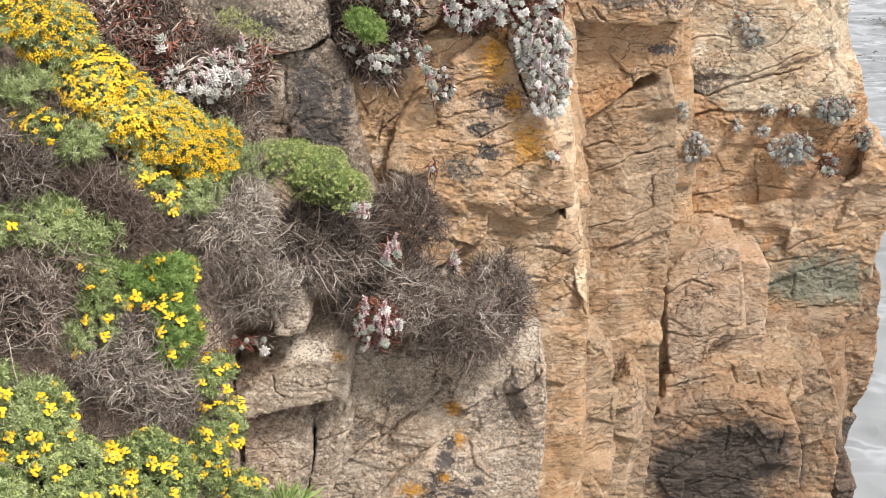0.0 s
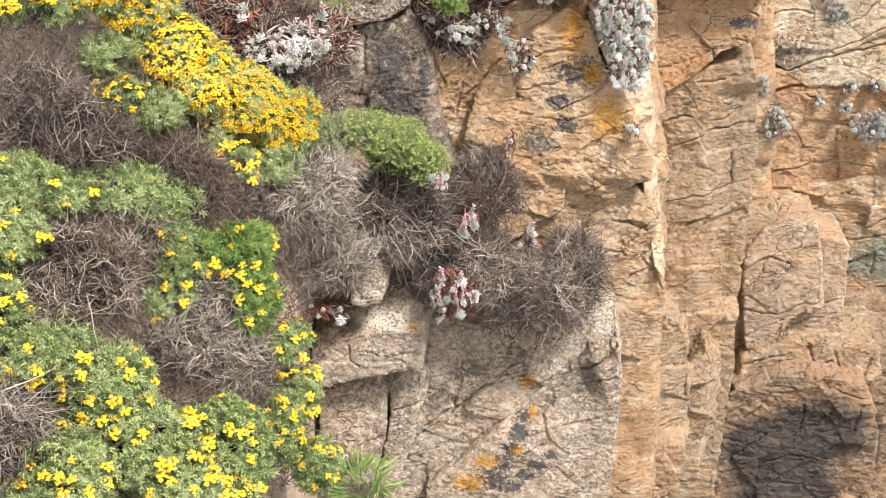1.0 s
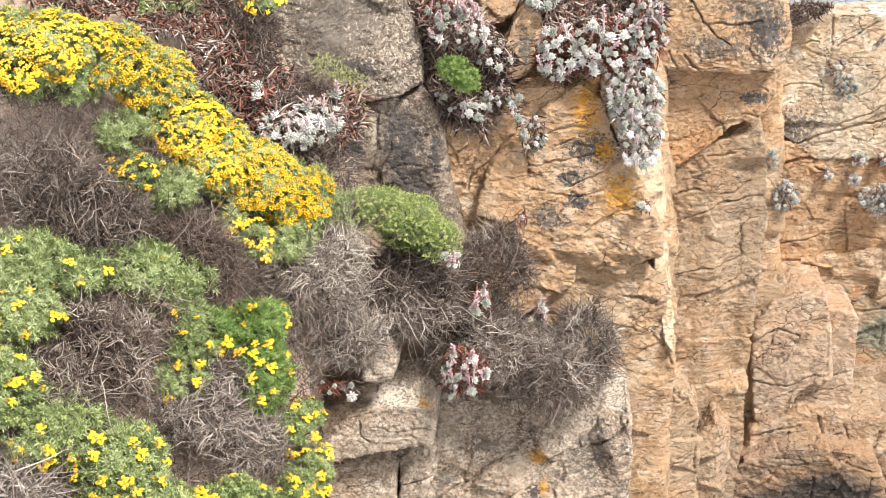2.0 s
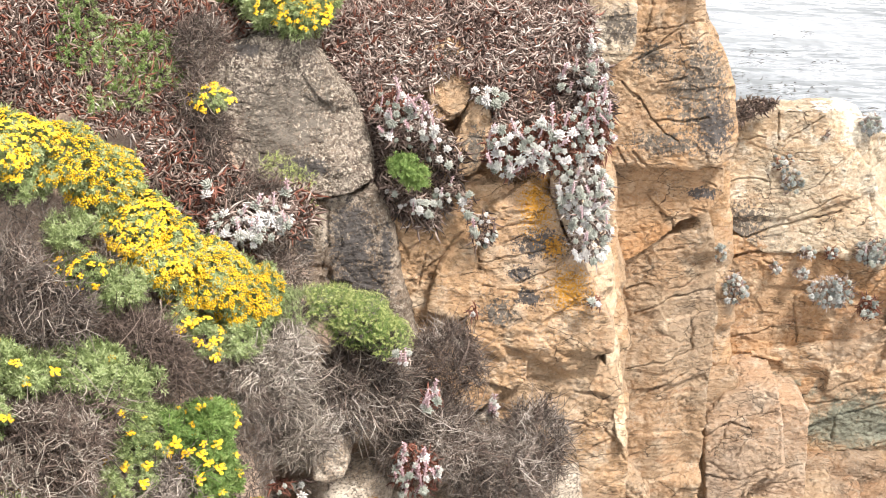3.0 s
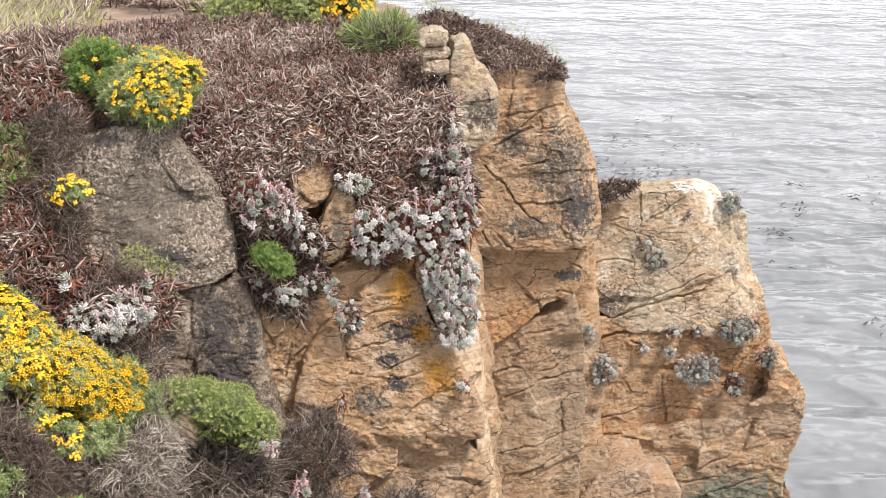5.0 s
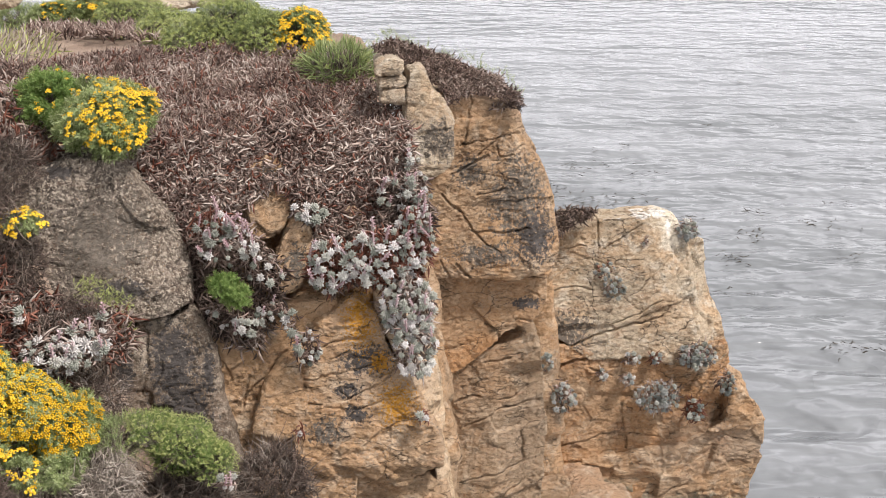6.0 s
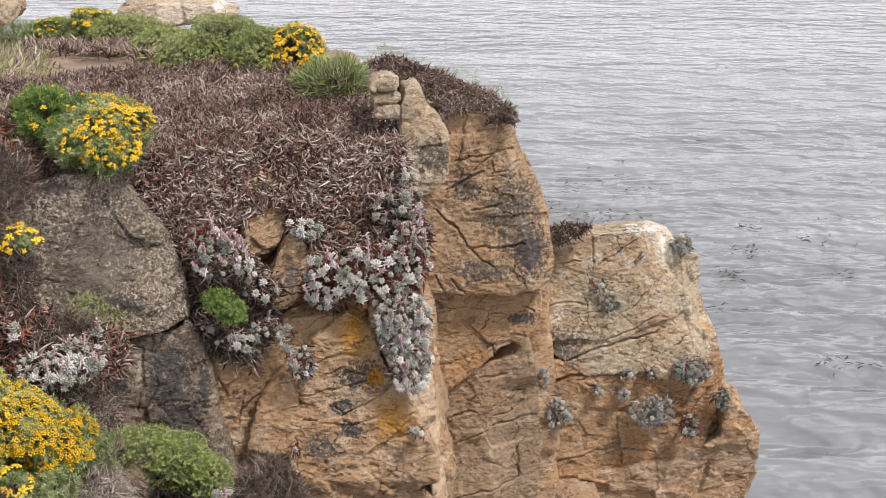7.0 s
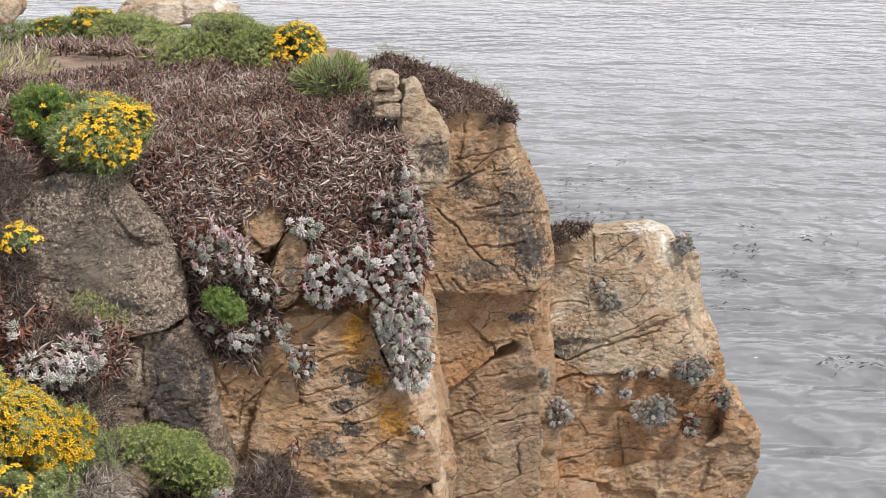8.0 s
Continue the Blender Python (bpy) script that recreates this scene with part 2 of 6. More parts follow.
        tip.operation = "SUBTRACT"
        nt.links.new(c.outputs["Color"], tip.inputs[0])
        tip.inputs[1].default_value = (0.5, 0.5, 0.5)
        dot = nt.nodes.new("ShaderNodeVectorMath")
        dot.operation = "DOT_PRODUCT"
        nt.links.new(way.outputs[0], dot.inputs[0])
        nt.links.new(tip.outputs[0], dot.inputs[1])
        return dot.outputs["Value"]
    flip = lambda v: sums(nt, "SUBTRACT", 1.0, v)
    some = steps(nt, noise_at(nt, pos, 3.0, 4), 0.42, 0.60, 0.25, 1.0)
    bumped(nt, bsdf, [(streak, 0.4, 0.04)] + [(flip(v), 0.9, 0.02) for v, _ in lines]
           + [(sums(nt, "MULTIPLY", facets(11.0, 1.6, (8, 20, 15)), some), 0.8, 0.06), (sums(nt, "MULTIPLY", facets(27.0, 1.9, (-6, 24, 40)), some), 0.8, 0.028),
              (mid, 0.3, 0.05), (chip, 0.6, 0.03), (fine, 0.8, 0.02), (noise_at(nt, pos, 150.0, 3, 0.7), 0.4, 0.004)])
    return m


def plant_material(name, colours, gloss=0.6, through_light=0.0, grain=30.0, by_object=False):
    """Colour differs from piece to piece and a little along each piece."""
    m, nt, bsdf = shader(name)
    g = nt.nodes.new("ShaderNodeNewGeometry")
    ramp = nt.nodes.new("ShaderNodeValToRGB")
    el = ramp.color_ramp.elements
    while len(el) < len(colours):
        el.new(0.5)
    for i, c in enumerate(colours):
        el[i].position = i / (len(colours) - 1)
        el[i].color = (*c, 1)
    spread = noise_at(nt, stretched(nt, (1, 1, 1)), 1.9, 3)
    mixv = sums(nt, "ADD", sums(nt, "MULTIPLY", nt.nodes.new("ShaderNodeObjectInfo").outputs["Random"] if by_object else g.outputs["Random Per Island"], 0.66), sums(nt, "MULTIPLY", steps(nt, spread, 0.3, 0.7), 0.34))
    nt.links.new(mixv, ramp.inputs[0])
    n = noise_at(nt, stretched(nt, (1, 1, 1)), grain * 4, 3)
    col = blend(nt, steps(nt, n, 0.35, 0.7, 0.0, 0.35), ramp.outputs[0], tuple(c * 0.5 for c in colours[0]))
    nt.links.new(col, bsdf.inputs["Base Color"])
    bsdf.inputs["Roughness"].default_value = gloss
    bsdf.inputs["Specular IOR Level"].default_value = 0.3
    if through_light:
        bsdf.inputs["Subsurface Weight"].default_value = 0.0
        tr = nt.nodes.new("ShaderNodeBsdfTranslucent")
        mx = nt.nodes.new("ShaderNodeMixShader")
        mx.inputs[0].default_value = through_light
        nt.links.new(col, tr.inputs[0])
        nt.links.new(bsdf.outputs[0], mx.inputs[1])
        nt.links.new(tr.outputs[0], mx.inputs[2])
        nt.links.new(mx.outputs[0], nt.nodes["Material Output"].inputs[0])
    return m

# ---------------------------------------------------------------- materials
TAN = rock_material("tan_sandstone", (0.44, 0.298, 0.182), (0.465, 0.285, 0.153), (0.60, 0.46, 0.325), 0.45, 0.35)
RUST = rock_material("rusty_sandstone", (0.43, 0.275, 0.158), (0.45, 0.245, 0.115), (0.57, 0.415, 0.275), 0.3, 0.45)
CREAM = rock_material("cream_sandstone", (0.49, 0.39, 0.275), (0.49, 0.34, 0.208), (0.66, 0.575, 0.455), 0.5, 0.32)
GREY = rock_material("grey_lichened_rock", (0.125, 0.098, 0.08), (0.165, 0.122, 0.09), (0.33, 0.272, 0.215), 0.9, 0.15, 1.0, 0.33, (0.48, 0.41, 0.325), 1.0, 0.8)
DARK = rock_material("black_lichened_rock", (0.18, 0.138, 0.105), (0.21, 0.152, 0.108), (0.38, 0.31, 0.24), 0.6, 0.15, 1.0, 0.4, (0.50, 0.43, 0.34), 0.8, 0.35)
LEDGE = rock_material("pitted_ledge_rock", (0.40, 0.315, 0.235), (0.45, 0.325, 0.225), (0.60, 0.51, 0.41), 1.0, 0.2, 1.0, 0.34, (0.22, 0.185, 0.15), 1.0, 0.5)
# BROWN and DULL: browner rock, darkened further for shade under the overhang
BROWN = rock_material("shaded_brown_sandstone", (0.28, 0.195, 0.128), (0.31, 0.188, 0.108), (0.42, 0.315, 0.22), 0.3, 0.35)
DULL = rock_material("half_shaded_sandstone", (0.365, 0.258, 0.165), (0.39, 0.25, 0.145), (0.51, 0.395, 0.28), 0.3, 0.35)
PINK = rock_material("pinkish_sandstone", (0.41, 0.29, 0.195), (0.42, 0.272, 0.168), (0.54, 0.42, 0.31), 0.3, 0.2)
# the buttress's tan rock, lightened to paint its sunlit side
SIDE = rock_material("sunlit_side_sandstone", (0.55, 0.40, 0.26), (0.54, 0.37, 0.215), (0.68, 0.545, 0.40), 0.3, 0.2)
SEAROCK = rock_material("wet_dark_rock", (0.085, 0.066, 0.055), (0.13, 0.09, 0.066), (0.20, 0.15, 0.11), 0.1, 0.1)


# ---------------------------------------------------------------- rocks
def crust_mask(p, spots):
    """0 to 1 in soft ellipses (x, z, half width, half height), uneven at the rim."""
    total = np.zeros(len(p))
    for x, z, a, b in spots:
        d = np.sqrt(((p[:, 0] - x) / a) ** 2 + ((p[:, 2] - z) / b) ** 2)
        total = np.maximum(total, np.clip(1.4 - d, 0, 1.1))
    return total


def finer_front(me, part_of):
    """Splits the quads that part_of picks (by normal) into four each; their neighbours take the new points into their rims."""
    count, quads = len(me.vertices), len(me.polygons)
    p = np.empty(count * 3)
    me.vertices.foreach_get("co", p)
    p = p.reshape(-1, 3)
    n = np.empty(quads * 3)
    me.polygons.foreach_get("normal", n)
    f = np.empty(quads * 4, int)
    me.loops.foreach_get("vertex_index", f)
    f = f.reshape(-1, 4)
    pick = part_of(n.reshape(-1, 3))
    sides = np.stack([f, np.roll(f, -1, 1)], 2)
    key = np.sort(sides, 2)
    key = key[:, :, 0] * count + key[:, :, 1]
    used, back_ = np.unique(key[pick].ravel(), return_inverse=True)
    mids = 0.5 * (p[used // count] + p[used % count])
    hearts = p[f[pick]].mean(1)
    mid = count + back_.reshape(-1, 4)
    heart = count + len(used) + np.arange(len(hearts))
    g = f[pick]
    small = [np.stack([g[:, k], mid[:, k], heart, mid[:, k - 1]], 1) for k in range(4)]
    faces = np.concatenate(small).tolist()
    rest, rest_key = f[~pick], key[~pick]
    at = np.clip(np.searchsorted(used, rest_key), 0, len(used) - 1)
    shared = used[at] == rest_key
    for row, hit, where_ in zip(rest.tolist(), shared.tolist(), at.tolist()):
        rim = []
        for k in range(4):
            rim.append(row[k])
            if hit[k]:
                rim.append(count + where_[k])
        faces.append(rim)
    out_ = bpy.data.meshes.new(me.name)
    out_.from_pydata(np.concatenate([p, mids, hearts]), [], faces)
    return out_


def tilted(p, key, way, amount):
    """Height of cell pieces that are each tipped their own way."""
    tip = np.stack([VALUES[(key * 3 + 1) & 511], VALUES[(key * 5 + 2) & 511], VALUES[(key * 11 + 4) & 511]], 1)
    return amount * (way * tip).sum(1)


def from_line(p, line):
    """Distance in the face's plane from a line of corner points x, z, x, z, ..."""
    far = np.full(len(p), 9.0)
    pts = list(zip(line[0::2], line[1::2]))
    for (x0, z0), (x1, z1) in zip(pts, pts[1:]):
        dx, dz = x1 - x0, z1 - z0
        k = np.clip(((p[:, 0] - x0) * dx + (p[:, 2] - z0) * dz) / (dx * dx + dz * dz + 1e-9), 0, 1)
        far = np.minimum(far, np.hypot(p[:, 0] - x0 - k * dx, p[:, 2] - z0 - k * dz))
    return far


def rock(name, face, parent, material, depth=1.2, voxel=0.024, blocks=0.42, bulk=0.05, crack=0.03, rounded=3, taper=1.0, seed=0.0, beds=1.0, cuts=(), ridges=(), **crusts):
    """A solid block: its weathered face has the corner points given as (x, z), stands at y and leans back by lean per metre of height.
    cuts: open joints (width, depth, x, z, x, z, ...); ridges: (slope, most, x, z, x, z), to the right of which the face falls back."""
    corners, y, zc, lean = face
    bm = bmesh.new()
    cx = sum(c[0] for c in corners) / len(corners)
    cz = sum(c[1] for c in corners) / len(corners)
    front = [bm.verts.new((x, y + lean * (z - zc), z)) for x, z in corners]
    rear = [bm.verts.new((cx + (x - cx) * taper, y + lean * (z - zc) + depth, cz + (z - cz) * taper)) for x, z in corners]
    bm.faces.new(front)
    bm.faces.new(rear[::-1])
    n = len(corners)
    for i in range(n):
        bm.faces.new((front[i], rear[i], rear[(i + 1) % n], front[(i + 1) % n]))
    bmesh.ops.triangulate(bm, faces=bm.faces[:])
    bmesh.ops.recalc_face_normals(bm, faces=bm.faces[:])
    me = bpy.data.meshes.new(name)
    bm.to_mesh(me)
    bm.free()
    ob = new(name, me)
    rm = ob.modifiers.new("solid", "REMESH")
    rm.mode, rm.voxel_size = "VOXEL", voxel * 1.5
    bpy.context.view_layer.update()
    rough = bpy.data.meshes.new_from_object(ob.evaluated_get(bpy.context.evaluated_depsgraph_get()))
    ob.modifiers.clear()
    fine = finer_front(rough, lambda v: (v[:, 1] < -0.25) | (v[:, 2] > 0.5))
    fine.name = name
    ob.data = fine
    bpy.data.meshes.remove(me)
    bpy.data.meshes.remove(rough)
    count = len(fine.vertices)
    p = np.empty(count * 3)
    fine.vertices.foreach_get("co", p)
    p = p.reshape(-1, 3)
    e = np.empty(len(fine.edges) * 2, int)
    fine.edges.foreach_get("vertices", e)
    e = e.reshape(-1, 2)
    deg = np.bincount(e.ravel(), minlength=count)[:, None] + 1e-9

    def settle(v, times):
        for _ in range(times):
            s = np.stack([np.bincount(e[:, 0], v[e[:, 1], k], count) + np.bincount(e[:, 1], v[e[:, 0], k], count) for k in range(3)], 1)
            v = 0.35 * v + 0.65 * s / deg
        return v
    p = settle(p, rounded + 1)
    # large facets: the face breaks along its ridges
    for slope, most, x0, z0, x1, z1 in ridges:
        long = math.hypot(x1 - x0, z1 - z0)
        ux, uz = (x1 - x0) / long, (z1 - z0) / long
        wave = 0.025 * fbm(p * 4 + seed, 3)
        right = (p[:, 0] - x0) * uz - (p[:, 2] - z0) * ux + wave
        along = (p[:, 0] - x0) * ux + (p[:, 2] - z0) * uz
        ends = np.clip(1 - np.maximum(-along, along - long) / 0.12, 0, 1)
        p[:, 1] += ends * np.clip(slope * right, 0, most)
    fine.vertices.foreach_set("co", p.ravel())
    fine.update()
    nrm = np.empty(count * 3)
    fine.vertices.foreach_get("normal", nrm)
    nrm = nrm.reshape(-1, 3)
    # joints: the block is split by leaning joint planes into pieces that stand proud or lie back
    turn = np.array(Euler((radians(8), radians(16), radians(20))).to_matrix())
    q = p @ turn.T + seed * 3.7
    q = q + 0.07 * blocks * np.stack([fbm(q * 2.2 + k * 31, 3) for k in range(3)], 1)
    d1, d2, key, way = cells(q / blocks * (1.0, 1.0, 1.5))
    move = bulk * VALUES[key] * 0.25 + tilted(p, key, way, bulk * 1.0)
    move -= crack * 0.35 * np.clip(1 - (d2 - d1) / 0.03, 0, 1)
    for share, flat, size in ((0.42, 1.7, 0.32), (0.17, 2.0, 0.22), (0.08, 1.6, 0.16)):
        e1, e2, key2, way2 = cells(q / (blocks * share) * (1.0, 1.0, flat) + share * 70)
        here = np.clip(0.45 + 1.3 * value_noise(p * 2.6 / share ** 0.5 + seed + share * 40), 0.1, 1)
        move += here * (bulk * size * 0.22 * VALUES[key2] + tilted(p, key2, way2, bulk * size))
        move -= crack * 0.2 * size * here * np.clip(1 - (e2 - e1) / 0.09, 0, 1)
    # bedding: thin dipping layers that weather back by different amounts
    for thick, dip, amount in ((0.13, (0.22, -0.1, 1.0), 0.50), (0.05, (0.30, -0.05, 1.0), 0.26), (0.19, (1.0, -0.2, 0.45), 0.20)):
        h = p @ np.array(dip) / thick + 0.9 * fbm(p * 1.4 + seed + thick * 50, 2) + seed
        layer = np.floor(h)
        edge = np.abs(h - np.round(h))
        where_ = np.clip(0.4 + 1.5 * value_noise(p * 1.9 + seed + thick * 90), 0, 1)
        key3 = TABLE[(layer.astype(int) * 7 + int(seed)) & 511]
        move += bulk * 0.3 * beds * amount * where_ * (VALUES[key3] - 0.6 * np.clip(1 - edge / 0.10, 0, 1))
    move += bulk * 0.35 * fbm(p * 1.7 + seed, 3) + 0.006 * fbm(p * 9 + seed, 3) + 0.006 * fbm(p * 32, 2)
    bent = p + 0.018 * np.stack([fbm(p * 9 + 3 * k + seed, 3) for k in range(3)], 1)
    for wide, deep, *line in cuts:
        gap = from_line(bent, line)
        move -= 0.65 * deep * np.clip(1.2 - gap / (0.5 * wide), 0, 1) - 0.006 * np.clip(1 - gap / 0.06, 0, 1)
    p = p + nrm * move[:, None]
    p = 0.72 * p + 0.28 * settle(p, 1)
    fine.vertices.foreach_set("co", p.ravel())
    for kind, spots in crusts.items():
        a = fine.attributes.new(kind, "FLOAT", "POINT")
        a.data.foreach_set("value", crust_mask(p, spots).astype(np.float32))
    fine.update()
    fine.shade_smooth()
    fine.materials.clear()
    fine.materials.append(material)
    ob.parent = parent
    ob.matrix_parent_inverse = parent.matrix_world.inverted() if parent else Matrix()
    return ob


def spot(place, a, b):
    return place[0], place[2], a, b


cliff = empty("cliff", (0, 10, 0), "tan and grey sandstone sea cliff with fractured blocks and lichen", "cliff", kind="structure")
bpy.context.view_layer.update()

# solid core behind the blocks
rock("bedrock", ([(-2.81, 5.18), (-2.18, 5.72), (-1.14, 5.61), (0.46, 5.46), (0.66, 5.34), (0.81, 4.60), (0.93, 3.30), (0.98, 1.90), (0.95, -0.10), (-2.89, -0.19), (-3.14, 3.23)], 10.60, 3.74, 0.05), cliff, TAN, 3.0, 0.06, seed=1)
rock("bedrock", ([(0.75, 5.25), (1.15, 5.34), (1.63, 4.88), (1.84, 4.45), (1.93, 3.62), (2.04, 0.94), (2.27, -2.12), (0.39, -2.16), (0.25, 5.05)], 12.20, 3.00, 0.00), cliff, TAN, 3.0, 0.06, seed=2)

# upper left
rock("grey_slab", ([(-2.13, 5.81), (-1.94, 5.88), (-1.78, 5.91), (-1.64, 5.95), (-1.41, 5.94), (-1.33, 5.86), (-1.20, 5.70), (-1.06, 5.53), (-0.96, 5.36), (-0.90, 5.21), (-0.88, 5.00), (-1.05, 4.93), (-1.24, 4.91), (-1.59, 4.91), (-1.97, 5.11), (-2.14, 5.43)], 9.70, 5.35, 0.18), cliff, GREY, 0.7, 0.013, 0.6, 0.024, 0.012, rounded=1, seed=3,
     grey=[spot((-1.45, 9.70, 5.41), 0.5, 0.45)], dark=[spot((-1.70, 9.70, 5.86), 0.12, 0.06), spot((-1.32, 9.70, 5.10), 0.22, 0.08)],
     cuts=[(0.012, 0.03, -1.64, 5.93, -1.62, 5.81), (0.016, 0.04, -1.84, 5.77, -1.85, 5.64), (0.014, 0.03, -1.37, 5.4, -1.22, 5.46, -1.16, 5.5), (0.02, 0.02, -1.45, 5.4, -1.41, 5.52)],
     ridges=[(0.5, 0.2, -0.98, 4.90, -1.16, 5.60), (0.35, 0.1, -1.00, 5.05, -1.60, 5.35)])
rock("dark_block", ([(-1.55, 4.49), (-1.28, 4.86), (-0.89, 4.94), (-0.80, 4.76), (-0.72, 4.43), (-0.65, 4.12), (-0.53, 3.66), (-1.07, 3.50), (-1.52, 3.72)], 9.62, 4.28, 0.16), cliff, DARK, 1.0, 0.014, 0.45, 0.035, 0.025, seed=4,
     dark=[spot((-1.02, 9.70, 4.60), 0.20, 0.34), spot((-0.98, 9.70, 4.28), 0.24, 0.32), spot((-1.34, 9.70, 4.55), 0.08, 0.22), spot((-0.80, 9.70, 4.55), 0.06, 0.2)], pale=[spot((-1.22, 9.70, 4.66), 0.05, 0.2), spot((-1.06, 9.70, 4.88), 0.2, 0.04)],
     cuts=[(0.012, 0.04, -1.19, 4.81, -1.18, 4.57, -1.24, 4.39), (0.01, 0.03, -0.91, 4.9, -0.86, 4.71, -0.75, 4.27), (0.012, 0.03, -1.14, 4.43, -0.89, 4.46)],
     ridges=[(0.4, 0.12, -0.66, 3.66, -0.89, 4.94)])
rock("tan_face", ([(-0.95, 4.87), (-0.55, 4.89), (0.06, 4.99), (0.23, 4.40), (0.16, 3.60), (-0.15, 3.35), (-0.71, 3.34), (-0.75, 4.07), (-0.83, 4.55)], 9.78, 4.24, 0.12), cliff, TAN, 1.0, 0.011, 0.4, 0.03, 0.02, seed=5,
     pale=[spot((-0.59, 9.90, 4.13), 0.12, 0.08)],
     cuts=[(0.014, 0.05, -0.29, 4.62, -0.41, 4.47, -0.55, 4.32, -0.6, 4.23), (0.014, 0.05, -0.24, 4.6, -0.22, 4.43, -0.18, 4.27), (0.014, 0.05, -0.71, 4.56, -0.65, 4.44), (0.014, 0.05, -0.58, 4.23, -0.54, 4.44)])
rock("boulder", ([(-0.54, 4.10), (-0.49, 4.28), (-0.40, 4.49), (-0.28, 4.60), (-0.20, 4.53), (-0.16, 4.28), (-0.21, 4.10), (-0.35, 4.04)], 9.68, 4.30, 0.15), cliff, TAN, 0.5, 0.013, 0.3, 0.014, 0.012, rounded=5, seed=6)
rock("pillar", ([(-0.50, 5.81), (-0.41, 5.86), (-0.33, 5.84), (-0.26, 5.73), (-0.24, 5.63), (-0.25, 5.51), (-0.30, 5.40), (-0.36, 5.31), (-0.51, 5.30), (-0.57, 5.52), (-0.54, 5.68)], 10.15, 5.48, 0.20), cliff, TAN, 0.5, 0.012, 0.3, 0.02, 0.012, rounded=3, seed=7, grey=[spot((-0.42, 10.20, 5.73), 0.15, 0.15)])
rock("pillar", ([(-0.25, 5.44), (-0.17, 5.47), (-0.10, 5.39), (-0.09, 5.26), (-0.14, 5.11), (-0.22, 4.99), (-0.32, 4.97), (-0.37, 5.12), (-0.34, 5.27), (-0.29, 5.38)], 9.94, 5.15, 0.20), cliff, TAN, 0.5, 0.012, 0.3, 0.02, 0.012, rounded=3, seed=8, grey=[spot((-0.21, 10.00, 5.19), 0.12, 0.2)])
rock("pillar", ([(0.10, 5.51), (0.16, 5.54), (0.23, 5.50), (0.24, 5.38), (0.23, 5.28), (0.10, 5.28)], 10.06, 5.35, 0.20), cliff, TAN, 0.5, 0.012, 0.3, 0.02, 0.012, rounded=3, seed=9)
# main buttress
rock("buttress", ([(-0.27, 3.93), (-0.23, 4.40), (-0.14, 4.78), (-0.00, 4.89), (0.15, 5.01), (0.31, 4.89), (0.38, 4.67), (0.59, 4.31), (0.74, 3.97), (0.73, 3.85), (0.56, 3.70), (0.47, 3.66), (0.23, 3.74), (-0.04, 3.73), (-0.19, 3.73)], 9.72, 4.22, 0.14), cliff, TAN, 1.2, 0.010, 0.45, 0.04, 0.015, seed=10,
     orange=[spot((0.20, 9.80, 4.82), 0.15, 0.26), spot((0.44, 9.80, 4.26), 0.18, 0.2), spot((0.33, 9.80, 4.54), 0.1, 0.12)],
     dark=[spot((0.17, 9.80, 4.20), 0.11, 0.08), spot((0.24, 9.80, 4.56), 0.22, 0.13), spot((0.11, 9.80, 4.36), 0.11, 0.07)],
     grey=[spot((-0.04, 9.80, 4.09), 0.2, 0.15)],
     cuts=[(0.013, 0.04, -0.2, 4.44, -0, 4.48, 0.2, 4.49, 0.33, 4.56), (0.013, 0.04, 0.09, 4.29, 0.26, 4.37, 0.4, 4.47), (0.013, 0.04, 0.06, 4.36, 0.12, 4.29), (0.013, 0.04, -0.08, 4.64, 0.1, 4.7, 0.3, 4.68), (0.013, 0.04, -0.03, 4.79, 0.14, 4.83), (0.013, 0.04, -0.02, 4.57, 0.13, 4.61), (0.013, 0.035, -0.07, 3.78, 0.17, 3.7, 0.47, 3.79), (0.013, 0.035, 0.38, 4.1, 0.57, 4.29, 0.68, 4.33), (0.013, 0.035, -0.21, 4.28, 0.15, 4.23, 0.34, 4.29), (0.013, 0.035, 0.14, 4.59, 0.33, 4.55)],
     ridges=[(0.5, 0.15, -0.06, 4.80, -0.20, 4.20), (0.7, 0.1, -0.20, 3.85, 0.70, 3.85)])
# lit right flank of the buttress, its brightness put into the colour
rock("buttress_side", ([(0.29, 4.92), (0.38, 4.89), (0.56, 4.59), (0.67, 4.48), (0.75, 4.34), (0.78, 4.05), (0.77, 3.91), (0.83, 3.50), (0.87, 3.24), (0.87, 3.07), (0.80, 3.17), (0.75, 3.43), (0.71, 3.65), (0.70, 3.81), (0.65, 3.94), (0.59, 4.05), (0.57, 4.16), (0.47, 4.46), (0.35, 4.76)], 9.77, 3.89, 0.12), cliff, SIDE, 0.8, 0.011, 0.22, 0.022, 0.012, rounded=1, seed=11,
     ridges=[(1.0, 0.3, 0.71, 3.24, 0.60, 4.05), (1.0, 0.3, 0.60, 4.05, 0.31, 4.89)])
rock("lower_buttress", ([(-0.23, 3.69), (0.04, 3.78), (0.62, 3.70), (0.79, 3.66), (0.83, 3.34), (0.90, 2.92), (0.87, 2.58), (0.66, 2.31), (0.26, 2.22), (-0.14, 2.47), (-0.31, 3.23)], 9.75, 3.09, 0.08), cliff, TAN, 1.2, 0.015, 0.4, 0.035, 0.02, seed=12,
     cuts=[(0.015, 0.05, 0.52, 3.18, 0.69, 3.42), (0.015, 0.05, 0.62, 3.05, 0.79, 3.13, 0.88, 2.97), (0.015, 0.05, 0.46, 3.49, 0.74, 3.42), (0.015, 0.05, 0.42, 3.28, 0.59, 3.23), (0.015, 0.05, 0.69, 3.26, 0.82, 3.05)])
